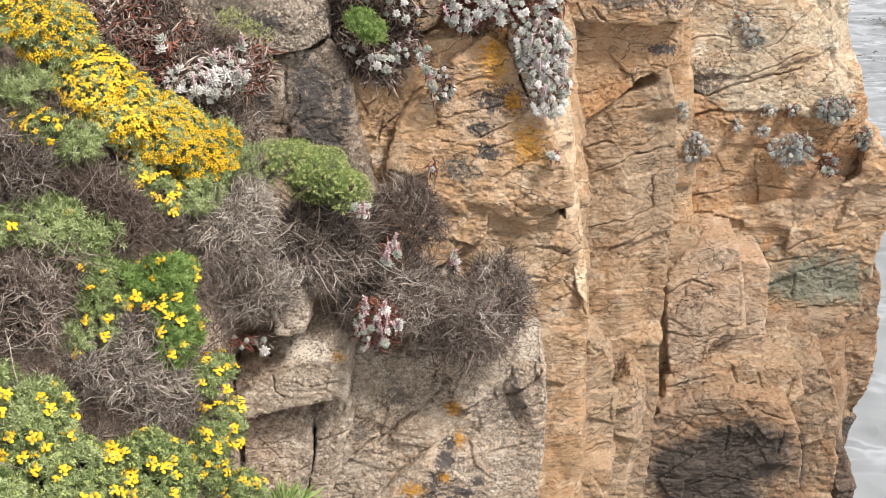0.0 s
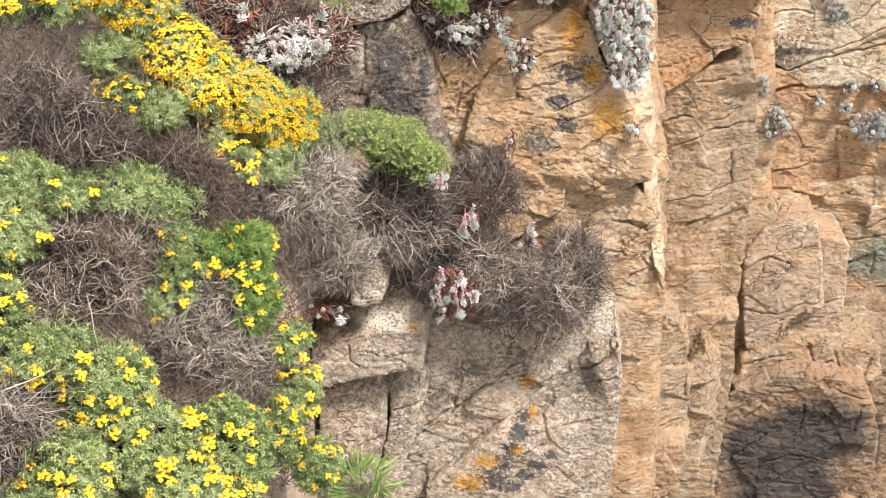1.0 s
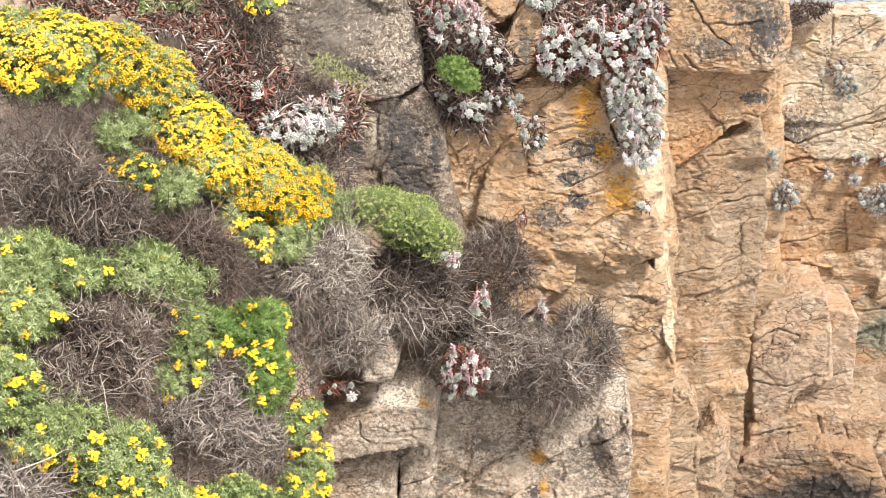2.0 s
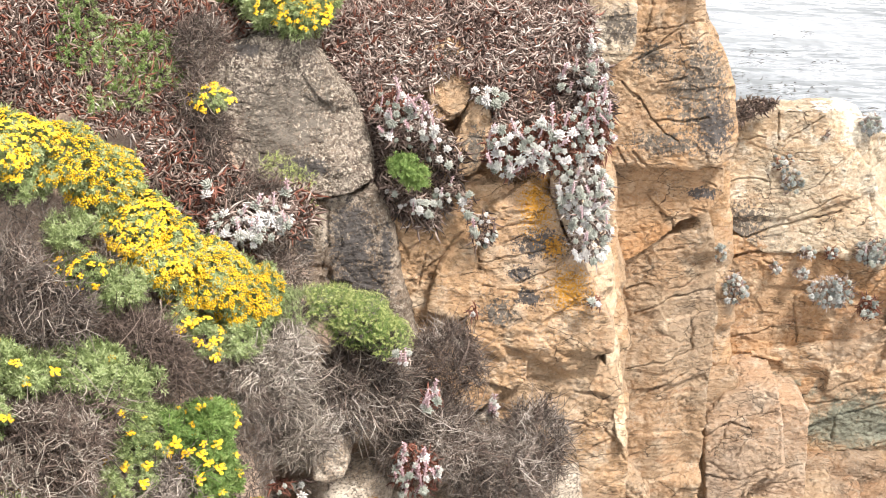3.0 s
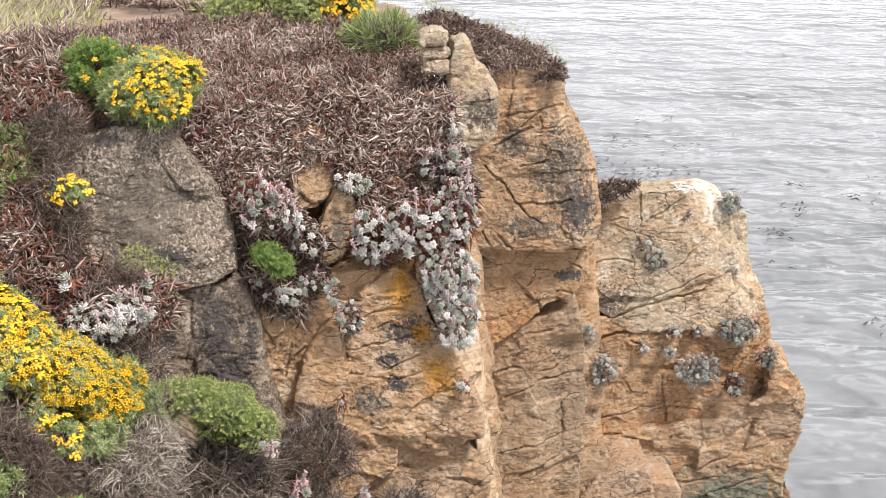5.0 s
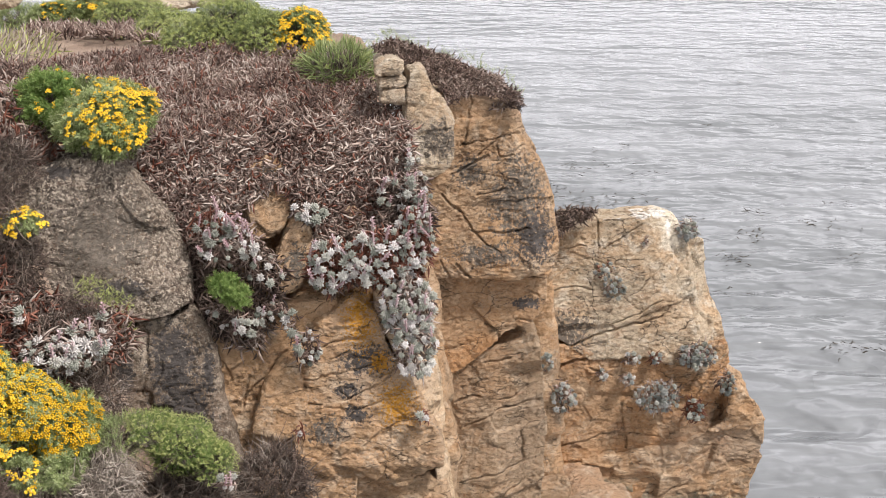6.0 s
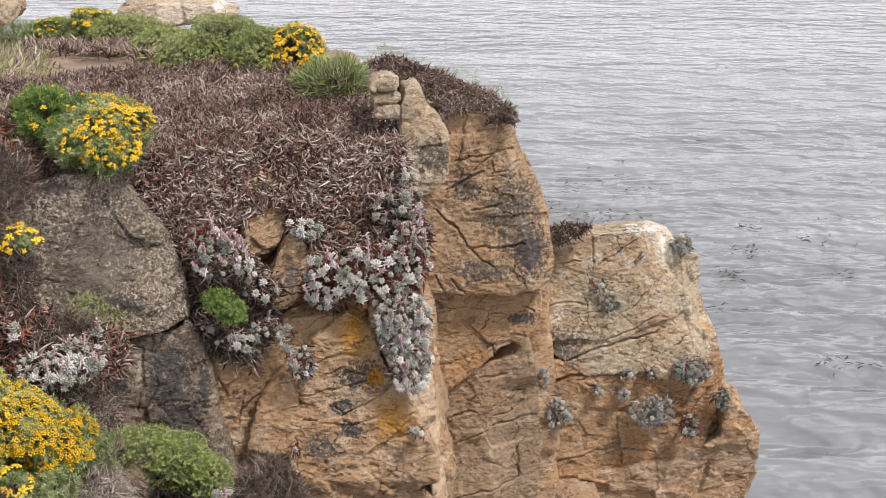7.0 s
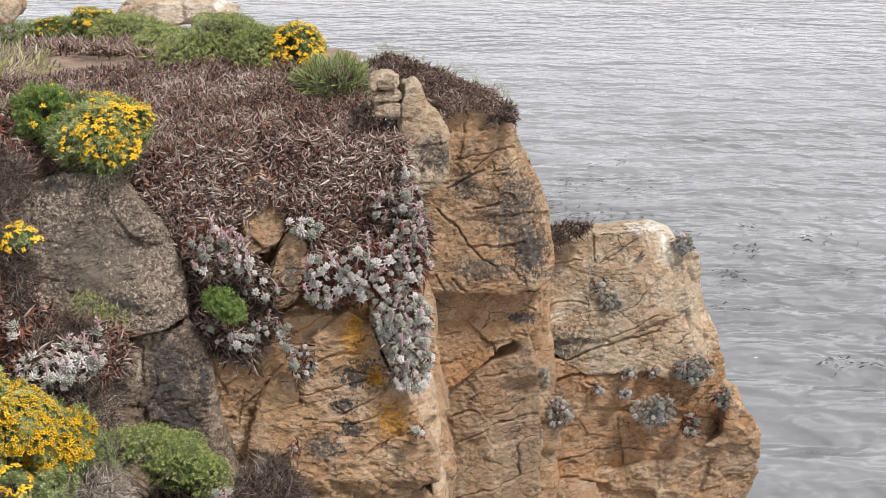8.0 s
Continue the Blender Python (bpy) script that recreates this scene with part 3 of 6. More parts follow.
# the recess and the overhanging head
rock("cap_stone", ([(0.35, 6.25), (0.49, 6.26), (0.56, 6.25), (0.59, 6.21), (0.55, 6.18), (0.37, 6.18)], 10.98, 6.20, 0.10), cliff, CREAM, 0.6, 0.012, 0.25, 0.016, 0.012, rounded=4, seed=18, beds=2.0)
rock("cap_stone", ([(0.34, 6.33), (0.39, 6.37), (0.48, 6.38), (0.55, 6.35), (0.56, 6.31), (0.53, 6.27), (0.35, 6.26)], 10.95, 6.29, 0.10), cliff, CREAM, 0.6, 0.012, 0.25, 0.016, 0.012, rounded=6, seed=13, beds=2.0)
rock("cap_stone", ([(0.38, 6.17), (0.55, 6.18), (0.59, 6.13), (0.58, 6.07), (0.38, 6.07)], 10.98, 6.10, 0.10), cliff, CREAM, 0.6, 0.012, 0.25, 0.016, 0.012, rounded=4, seed=19, beds=2.0)
rock("head_pillar", ([(0.58, 6.30), (0.66, 6.33), (0.72, 6.29), (0.76, 6.17), (0.84, 6.07), (0.90, 5.93), (0.91, 5.72), (0.89, 5.62), (0.79, 5.54), (0.68, 5.52), (0.59, 5.76), (0.56, 6.04)], 10.90, 5.71, 0.12), cliff, CREAM, 0.9, 0.014, 0.4, 0.03, 0.02, seed=14, grey=[spot((0.80, 10.90, 5.81), 0.26, 0.22)], rounded=5)
rock("overhanging_head", ([(0.75, 4.68), (0.69, 5.30), (0.80, 5.77), (0.85, 6.12), (1.07, 6.09), (1.39, 6.04), (1.46, 5.82), (1.53, 5.69), (1.63, 5.53), (1.72, 5.18), (1.75, 4.92), (1.70, 4.75), (1.44, 4.66), (1.10, 4.67)], 11.20, 5.38, -0.03), cliff, TAN, 0.7, 0.010, 0.55, 0.035, 0.015, rounded=5, seed=15,
     dark=[spot((1.56, 11.20, 4.99), 0.17, 0.24)], grey=[spot((1.42, 11.20, 5.29), 0.36, 0.55), spot((1.21, 11.20, 4.87), 0.42, 0.16), spot((1.06, 11.20, 5.52), 0.2, 0.2)],
     cuts=[(0.015, 0.05, 1.06, 6.14, 1.05, 5.99, 1.01, 5.82, 0.99, 5.72), (0.015, 0.05, 0.99, 5.72, 1.11, 5.75, 1.28, 5.78, 1.43, 5.8), (0.015, 0.05, 1.25, 5.71, 1.28, 5.62, 1.37, 5.65, 1.46, 5.71), (0.015, 0.05, 0.91, 5.49, 1.03, 5.57, 1.19, 5.63), (0.015, 0.05, 0.84, 5.35, 0.93, 5.27, 1, 5.19), (0.015, 0.05, 1.13, 5.63, 1.28, 5.8), (0.015, 0.05, 1.11, 5.33, 1.31, 5.39), (0.015, 0.05, 0.97, 5.22, 1.07, 5.07, 1.17, 4.96, 1.28, 4.89), (0.015, 0.05, 0.82, 4.83, 0.92, 4.64), (0.015, 0.05, 0.95, 4.81, 1.08, 4.66), (0.015, 0.05, 1.07, 5.06, 1.3, 5.04, 1.49, 5.07)],
     ridges=[(0.8, 0.3, 1.60, 4.70, 1.30, 6.05)])
rock("under_head", ([(0.72, 4.67), (1.68, 4.64), (1.67, 4.46), (1.55, 4.27), (1.35, 4.18), (1.18, 4.00), (1.01, 3.89), (0.83, 3.80), (0.74, 4.26)], 11.40, 4.25, 0.00), cliff, RUST, 0.9, 0.010, 0.6, 0.017, 0.02, seed=16, dark=[spot((1.51, 11.40, 4.43), 0.15, 0.06)],
     cuts=[(0.014, 0.05, 0.81, 4.43, 0.9, 4.41), (0.014, 0.05, 0.79, 4.55, 0.89, 4.54), (0.014, 0.05, 1.28, 4.1, 1.41, 4.1), (0.014, 0.05, 1.43, 4.29, 1.59, 4.3), (0.014, 0.05, 1.51, 4.54, 1.61, 4.49), (0.014, 0.05, 0.91, 4.3, 1.01, 4.31), (0.014, 0.05, 1.19, 4.26, 1.28, 4.22, 1.3, 4.12)])
rock("recessed_wall", ([(0.71, 3.91), (1.19, 4.02), (1.60, 4.18), (1.67, 3.88), (1.73, 3.40), (1.69, 2.80), (1.65, 2.08), (1.66, 1.55), (1.63, 0.89), (1.57, 0.20), (1.57, -0.99), (0.56, -1.01), (0.59, 1.53), (0.95, 1.96)], 11.50, 2.11, -0.02), cliff, DULL, 0.8, 0.012, 0.6, 0.03, 0.015, seed=17,
     cuts=[(0.016, 0.06, 1.2, 3.92, 1.4, 3.97), (0.016, 0.06, 1.31, 3.6, 1.44, 3.61, 1.56, 3.7), (0.016, 0.06, 0.97, 3.61, 1.17, 3.64), (0.015, 0.05, 1.01, 2.89, 1.54, 3.03), (0.015, 0.05, 1.5, 3.3, 1.54, 3.05), (0.015, 0.05, 1.03, 3.39, 1.33, 3.51, 1.64, 3.56), (0.015, 0.05, 1.16, 2.69, 1.51, 2.85)],
     ridges=[(0.4, 0.1, 1.28, 2.00, 1.28, 3.80)])
rock("fallen_column", ([(0.65, 2.07), (0.85, 2.17), (0.98, 2.22), (1.16, 1.97), (1.22, 1.87), (1.25, 1.46), (1.23, 0.88), (1.14, 0.27), (0.67, 0.27), (0.62, 1.35)], 10.90, 1.47, 0.03), cliff, DULL, 1.0, 0.014, 0.35, 0.045, 0.035, seed=19,
     cuts=[(0.03, 0.12, 0.99, 2.12, 0.93, 1.79, 0.93, 1.27, 0.95, 1.13), (0.015, 0.05, 0.92, 1.42, 1.16, 1.52), (0.015, 0.05, 0.67, 1.3, 0.93, 1.31), (0.015, 0.05, 0.98, 2.05, 1.08, 2.01), (0.015, 0.05, 0.7, 0.87, 0.92, 1.08), (0.016, 0.05, 1.01, 1.5, 1.19, 1.56), (0.016, 0.05, 0.67, 1.3, 0.9, 1.32), (0.016, 0.05, 1.19, 1.83, 1.2, 1.38), (0.016, 0.05, 0.91, 1.11, 1.2, 1.17), (0.016, 0.05, 1.03, 2.08, 1.14, 1.95), (0.016, 0.05, 0.71, 0.94, 0.88, 1.08)],
     ridges=[(0.5, 0.12, 0.95, 1.10, 0.97, 2.20)])
rock("fallen_column", ([(1.23, 1.60), (1.38, 1.76), (1.51, 1.60), (1.51, 1.13), (1.39, 0.58), (1.26, 0.13), (1.07, 0.13), (1.18, 0.91)], 11.10, 0.99, 0.03), cliff, DULL, 1.0, 0.015, 0.35, 0.04, 0.03, seed=20,
     ridges=[(1.6, 0.7, 1.36, 0.13, 1.40, 1.70)])

# the ledge below the dry shrubs
ledge = empty("rock_ledge", (-0.4, 9.3, 1.0), "grey and tan fractured rock ledge with orange lichen", "rock", kind="structure")
bpy.context.view_layer.update()
rock("ledge_core", ([(-1.65, 2.61), (-1.50, 2.82), (-1.00, 2.98), (-0.46, 2.92), (0.00, 2.85), (0.31, 2.87), (0.52, 2.83), (0.52, 1.77), (0.47, 0.39), (-1.81, 0.36)], 9.15, 2.27, 0.10), ledge, LEDGE, 1.0, 0.014, 0.4, 0.04, 0.025, seed=21,
     orange=[spot((-0.06, 9.20, 2.53), 0.10, 0.09)], grey=[spot((-0.70, 9.20, 2.34), 0.15, 0.1), spot((-0.45, 9.20, 2.62), 0.2, 0.12)],
     cuts=[(0.014, 0.05, -0.59, 2.27, -0.4, 2.44, -0.21, 2.6, -0.08, 2.75), (0.014, 0.05, -0.52, 1.96, -0.3, 2.17, -0.08, 2.34, 0.01, 2.44, 0.09, 2.51), (0.014, 0.05, -0.61, 1.73, -0.42, 1.86, -0.16, 1.98), (0.014, 0.05, -0.53, 2.55, -0.51, 2.65), (0.014, 0.05, -0.42, 2.43, -0.2, 2.63), (0.014, 0.05, -0.57, 2.3, -0.33, 2.5), (0.014, 0.05, -0.8, 2.12, -0.68, 2.2, -0.52, 2.15), (0.014, 0.05, -0.97, 1.97, -0.78, 2.12), (0.014, 0.05, -1.03, 1.85, -0.92, 1.93)])
# pale on the ledge blocks paints the light that falls on their tops
rock("ledge_block", ([(-1.49, 3.00), (-1.32, 3.12), (-1.14, 3.25), (-0.98, 3.32), (-0.87, 3.33), (-0.74, 3.23), (-0.72, 3.18), (-0.73, 3.00), (-0.75, 2.85), (-1.06, 2.80), (-1.45, 2.69)], 8.72, 2.95, 0.06), ledge, LEDGE, 0.6, 0.010, 0.5, 0.012, 0.012, rounded=1, seed=22,
     pale=[spot((-1.00, 9.00, 3.16), 0.36, 0.08)], orange=[spot((-0.80, 9.00, 3.15), 0.07, 0.05)],
     cuts=[(0.014, 0.04, -1.25, 3.01, -1.22, 2.89, -1.17, 2.86), (0.01, 0.02, -1.18, 2.97, -1.02, 2.93, -0.75, 2.99)],
     ridges=[(1.8, 0.4, -0.74, 3.20, -1.26, 3.06), (0.9, 0.3, -1.26, 3.06, -1.50, 2.80)])
rock("ledge_block", ([(-1.47, 2.57), (-1.33, 2.63), (-1.07, 2.69), (-1.01, 2.53), (-1.01, 2.33), (-1.05, 2.13), (-1.12, 1.87), (-1.44, 1.86), (-1.48, 2.21)], 8.85, 2.26, 0.12), ledge, LEDGE, 0.9, 0.011, 0.35, 0.016, 0.012, rounded=1, seed=23,
     cuts=[(0.014, 0.03, -1.26, 2.14, -1.04, 2.24), (0.014, 0.03, -1.37, 2.39, -1.17, 2.45)],
     ridges=[(1.6, 0.2, -1.03, 2.63, -1.45, 2.55)])
rock("ledge_block", ([(-1.08, 2.66), (-0.84, 2.70), (-0.75, 2.64), (-0.75, 2.51), (-0.82, 2.38), (-0.76, 2.25), (-0.86, 2.11), (-0.94, 1.83), (-1.09, 1.82), (-1.03, 2.10), (-1.00, 2.29), (-0.99, 2.49)], 8.92, 2.25, 0.12), ledge, LEDGE, 0.9, 0.011, 0.35, 0.018, 0.012, rounded=1, seed=24, pale=[spot((-0.88, 9.00, 2.62), 0.12, 0.06)],
     cuts=[(0.014, 0.04, -0.98, 2.4, -0.78, 2.47)],
     ridges=[(1.3, 0.3, -0.77, 2.63, -1.00, 2.49), (0.6, 0.2, -0.93, 2.10, -0.78, 2.51)])
rock("ledge_block", ([(-0.75, 1.75), (-0.52, 1.98), (-0.30, 2.19), (-0.08, 2.37), (0.09, 2.55), (0.12, 2.71), (0.27, 2.88), (0.54, 2.96), (0.57, 2.67), (0.56, 2.25), (0.52, 1.72), (0.46, 0.43), (-0.80, 0.42)], 9.02, 2.05, 0.08), ledge, LEDGE, 1.2, 0.012, 0.5, 0.02, 0.012, rounded=1, seed=25,
     grey=[spot((0.31, 9.00, 2.64), 0.25, 0.4)],
     orange=[spot((-0.02, 9.20, 2.31), 0.05, 0.08), spot((-0.12, 9.20, 2.06), 0.06, 0.06), spot((-0.35, 9.20, 1.96), 0.14, 0.07), spot((-0.47, 9.20, 1.80), 0.16, 0.10)],
     dark=[spot((-0.09, 9.20, 2.27), 0.06, 0.07), spot((-0.12, 9.20, 2.18), 0.09, 0.08), spot((-0.16, 9.20, 2.07), 0.10, 0.08), spot((-0.23, 9.20, 1.96), 0.10, 0.09), spot((-0.27, 9.20, 1.82), 0.11, 0.10), spot((0.10, 9.20, 2.03), 0.07, 0.05), spot((0.02, 9.20, 1.95), 0.10, 0.05), spot((-0.08, 9.20, 1.87), 0.10, 0.06), spot((-0.16, 9.20, 1.77), 0.10, 0.06)],
     pale=[spot((0.44, 9.00, 2.92), 0.16, 0.05)],
     cuts=[(0.02, 0.08, 0.09, 2.56, 0.24, 2.61, 0.44, 2.73, 0.53, 2.86), (0.014, 0.04, 0.12, 2.74, 0.21, 2.69, 0.23, 2.61), (0.014, 0.04, 0.26, 2.51, 0.44, 2.6, 0.54, 2.62), (0.014, 0.04, -0.06, 2.15, 0.25, 2.27, 0.42, 2.31), (0.014, 0.04, -0.07, 2.03, 0.1, 2.13), (0.014, 0.04, -0.52, 1.72, -0.2, 1.95)],
     ridges=[(0.9, 0.15, 0.53, 2.84, 0.09, 2.55), (0.5, 0.1, 0.42, 2.33, -0.10, 2.12)])
rock("stone", ([(-1.18, 3.51), (-1.14, 3.65), (-1.06, 3.68), (-0.99, 3.61), (-0.95, 3.51), (-0.98, 3.41), (-1.11, 3.37), (-1.19, 3.39)], 8.58, 3.52, 0.20), ledge, LEDGE, 0.6, 0.016, 0.3, 0.014, 0.01, rounded=6, seed=26)

rock("soil_bank", ([(-1.62, 3.96), (-1.11, 4.08), (-0.63, 3.82), (-0.15, 3.37), (0.25, 3.03), (0.45, 2.81), (0.41, 2.73), (-0.54, 2.72), (-1.25, 2.78), (-1.61, 2.89)], 9.75, 3.22, 0.30), ledge, GREY, 1.0, 0.02, 0.3, 0.05, 0.02, seed=27)

# the outer rock that stands in the sea
outer = empty("sea_rock", (2.6, 13.4, 0.0), "cream and rust coloured sandstone headland rising from the sea", "sea rock", kind="structure")
bpy.context.view_layer.update()
rock("head", ([(1.73, 3.84), (1.83, 4.66), (1.92, 4.76), (2.33, 4.78), (2.71, 4.81), (2.94, 4.78), (3.01, 4.66), (3.16, 4.55), (3.27, 4.49), (3.30, 4.20), (3.39, 3.80), (3.46, 3.57), (3.21, 3.42), (2.71, 3.56), (2.22, 3.53)], 12.60, 4.23, 0.08), outer, CREAM, 0.65, 0.010, 0.7, 0.03, 0.02, seed=30, beds=1.3,
     grey=[spot((2.04, 12.70, 3.80), 0.3, 0.3)], white=[spot((1.97, 12.60, 4.83), 0.14, 0.06), spot((2.17, 12.60, 4.83), 0.16, 0.06), spot((2.40, 12.60, 4.82), 0.16, 0.06), spot((2.63, 12.60, 4.82), 0.15, 0.06), spot((2.82, 12.60, 4.80), 0.10, 0.05), spot((2.89, 12.60, 4.68), 0.03, 0.08)], pale=[spot((2.95, 12.60, 4.69), 0.2, 0.35)], rounded=2, taper=0.86,
     cuts=[(0.014, 0.05, 2.33, 4.5, 2.56, 4.66, 2.65, 4.72), (0.014, 0.05, 2.28, 4.8, 2.29, 4.48), (0.014, 0.05, 2.65, 4.79, 2.71, 4.84), (0.014, 0.05, 3.07, 4.44, 3.09, 4.16), (0.014, 0.05, 1.92, 4.51, 2.17, 4.55), (0.014, 0.05, 1.88, 4.16, 2.06, 4.19, 2.25, 4.17), (0.014, 0.05, 3.12, 4.14, 3.16, 3.74), (0.014, 0.05, 2.61, 4.12, 2.89, 4.44), (0.014, 0.05, 2.34, 3.85, 2.62, 3.94, 2.85, 4.07), (0.014, 0.05, 2.94, 3.88, 3.17, 3.9), (0.02, 0.07, 1.91, 3.65, 2.07, 3.67, 2.25, 3.76, 2.55, 3.85, 2.85, 3.91)],
     ridges=[(0.5, 0.2, 2.95, 3.90, 2.72, 4.80), (0.6, 0.2, 3.17, 3.60, 3.07, 4.45)])
rock("middle", ([(1.65, 3.55), (1.93, 3.70), (2.37, 3.60), (2.90, 3.67), (3.43, 3.66), (3.53, 3.19), (3.59, 2.87), (3.48, 2.65), (2.82, 2.20), (1.92, 2.19), (1.74, 2.74)], 12.58, 3.10, -0.02), outer, RUST, 1.0, 0.011, 0.45, 0.042, 0.02, seed=31, beds=2.0,
     pale=[spot((3.11, 12.70, 3.76), 0.2, 0.4)],
     cuts=[(0.03, 0.12, 1.91, 3.48, 2.12, 3.54, 2.42, 3.6, 2.91, 3.61), (0.015, 0.05, 2.24, 3.47, 2.33, 3.42), (0.015, 0.05, 3.06, 3.2, 3.2, 3.42), (0.015, 0.05, 2.95, 3.64, 3.14, 3.69, 3.33, 3.61), (0.015, 0.05, 2.11, 3.76, 2.43, 3.81, 2.81, 3.79), (0.015, 0.05, 1.94, 2.72, 2.47, 2.86, 2.87, 2.8), (0.015, 0.05, 2.12, 2.5, 2.68, 2.56, 3.08, 2.68), (0.015, 0.05, 3.02, 2.9, 3.25, 3.32), (0.015, 0.05, 3.19, 2.41, 3.38, 2.73), (0.015, 0.05, 2.51, 3.13, 2.57, 2.7)],
     ridges=[(0.7, 0.3, 3.19, 2.30, 3.36, 3.60)])
rock("shoulder", ([(1.85, 2.49), (2.43, 2.67), (3.01, 2.73), (3.45, 2.96), (3.46, 3.34), (3.67, 3.19), (3.79, 2.96), (3.77, 2.57), (3.70, 2.35), (3.62, 1.58), (3.16, 1.34), (2.79, 1.39), (2.35, 1.86), (1.88, 2.09)], 12.55, 2.41, -0.10), outer, TAN, 1.2, 0.015, 0.4, 0.045, 0.02, seed=32, beds=1.6,
     green=[spot((3.18, 12.50, 1.92), 0.75, 0.42), spot((2.45, 12.50, 2.24), 0.5, 0.2)],
     cuts=[(0.02, 0.06, 2.78, 1.5, 3.02, 1.58, 3.44, 1.73), (0.02, 0.06, 2.72, 1.85, 2.97, 1.98, 3.39, 2.13), (0.02, 0.06, 2.75, 1.42, 3.02, 1.31), (0.02, 0.06, 2.5, 2.3, 2.82, 2.23, 3.12, 2.34), (0.02, 0.06, 2.74, 2.09, 3.05, 2.16), (0.02, 0.06, 3.13, 2.24, 3.37, 2.31), (0.02, 0.06, 2.97, 1.98, 2.97, 1.76)])
rock("under_shoulder", ([(2.67, 1.83), (3.51, 1.60), (3.64, 2.30), (3.80, 1.84), (3.85, 1.24), (3.81, 0.63), (3.65, 0.18), (3.61, -0.68), (3.51, -1.38), (2.04, -1.40), (1.91, 1.47)], 12.80, 0.74, -0.05), outer, BROWN, 1.0, 0.018, 0.6, 0.05, 0.03, seed=33, beds=2.0,
     dark=[spot((3.66, 12.80, 0.26), 0.2, 0.2)])
rock("corner_block", ([(1.42, 0.10), (1.46, 1.30), (1.48, 2.60), (1.98, 2.66), (2.05, 1.40), (2.02, 0.10)], 11.95, 1.40, 0.00), outer, DULL, 1.0, 0.02, 0.4, 0.03, 0.02, seed=41)
rock("square_block", ([(1.78, 1.39), (1.73, 1.92), (1.73, 2.30), (1.87, 2.50), (2.06, 2.56), (2.32, 2.56), (2.38, 2.24), (2.42, 1.79), (2.15, 1.68), (2.05, 1.43), (1.86, 1.36)], 11.85, 1.98, 0.05), outer, PINK, 1.4, 0.013, 0.6, 0.024, 0.02, rounded=2, seed=34,
     cuts=[(0.015, 0.05, 1.72, 1.78, 2.02, 1.72, 2.25, 1.82, 2.55, 1.88), (0.015, 0.05, 2.08, 1.69, 2.05, 1.45), (0.015, 0.05, 1.71, 2.11, 1.93, 2.27, 2.11, 2.21), (0.015, 0.05, 1.98, 1.93, 2.08, 2.14), (0.015, 0.05, 2.34, 2.44, 2.37, 1.82), (0.015, 0.05, 1.77, 1.94, 1.93, 2.27), (0.015, 0.05, 2.16, 2.31, 2.3, 2.37)],
     ridges=[(0.8, 0.2, 2.36, 1.60, 2.33, 2.50)])
rock("square_block", ([(2.30, 2.41), (2.56, 2.37), (2.61, 2.29), (2.63, 1.81), (2.62, 1.38), (2.37, 1.36), (2.07, 1.42), (2.11, 1.64), (2.35, 1.70)], 11.98, 1.82, 0.04), outer, PINK, 1.4, 0.013, 0.6, 0.016, 0.012, rounded=2, seed=39,
     cuts=[(0.015, 0.05, 2.36, 1.48, 2.46, 1.37), (0.015, 0.05, 2.28, 1.75, 2.58, 1.81), (0.015, 0.05, 2.17, 1.58, 2.56, 1.69)])
rock("bedrock", ([(1.61, 1.62), (3.44, 1.64), (3.53, 0.82), (3.58, -1.32), (1.54, -1.35)], 12.45, 0.33, 0.00), outer, BROWN, 1.0, 0.04, 0.5, 0.05, 0.03, seed=40)
rock("low_block", ([(1.71, 1.09), (1.74, 1.33), (2.13, 1.54), (2.58, 1.49), (2.91, 1.54), (2.96, 1.21), (2.76, 1.04), (2.17, 0.98), (1.79, 0.80)], 11.75, 1.23, 0.00), outer, DULL, 1.2, 0.015, 0.5, 0.035, 0.025, seed=35, beds=2.0,
     cuts=[(0.018, 0.06, 1.76, 1.14, 1.99, 1.16, 2.3, 1.13, 2.73, 1.09), (0.018, 0.06, 1.77, 1.28, 2.16, 1.39), (0.018, 0.06, 2.03, 1.21, 2.07, 1.32), (0.018, 0.06, 2.59, 1.22, 2.55, 1.4), (0.018, 0.06, 2.85, 1.37, 2.81, 1.19), (0.018, 0.06, 2.17, 1.22, 2.52, 1.33), (0.018, 0.06, 2.3, 1.46, 2.41, 1.26)])
rock("low_block", ([(2.87, 1.52), (3.17, 1.46), (3.29, 1.07), (3.33, 0.26), (3.35, -0.85), (2.88, -0.85), (2.78, 0.95)], 11.80, 0.53, 0.00), outer, BROWN, 1.2, 0.014, 0.4, 0.045, 0.025, seed=36, beds=1.6, deep_brown=[spot((2.92, 11.80, 0.43), 0.12, 0.4)])
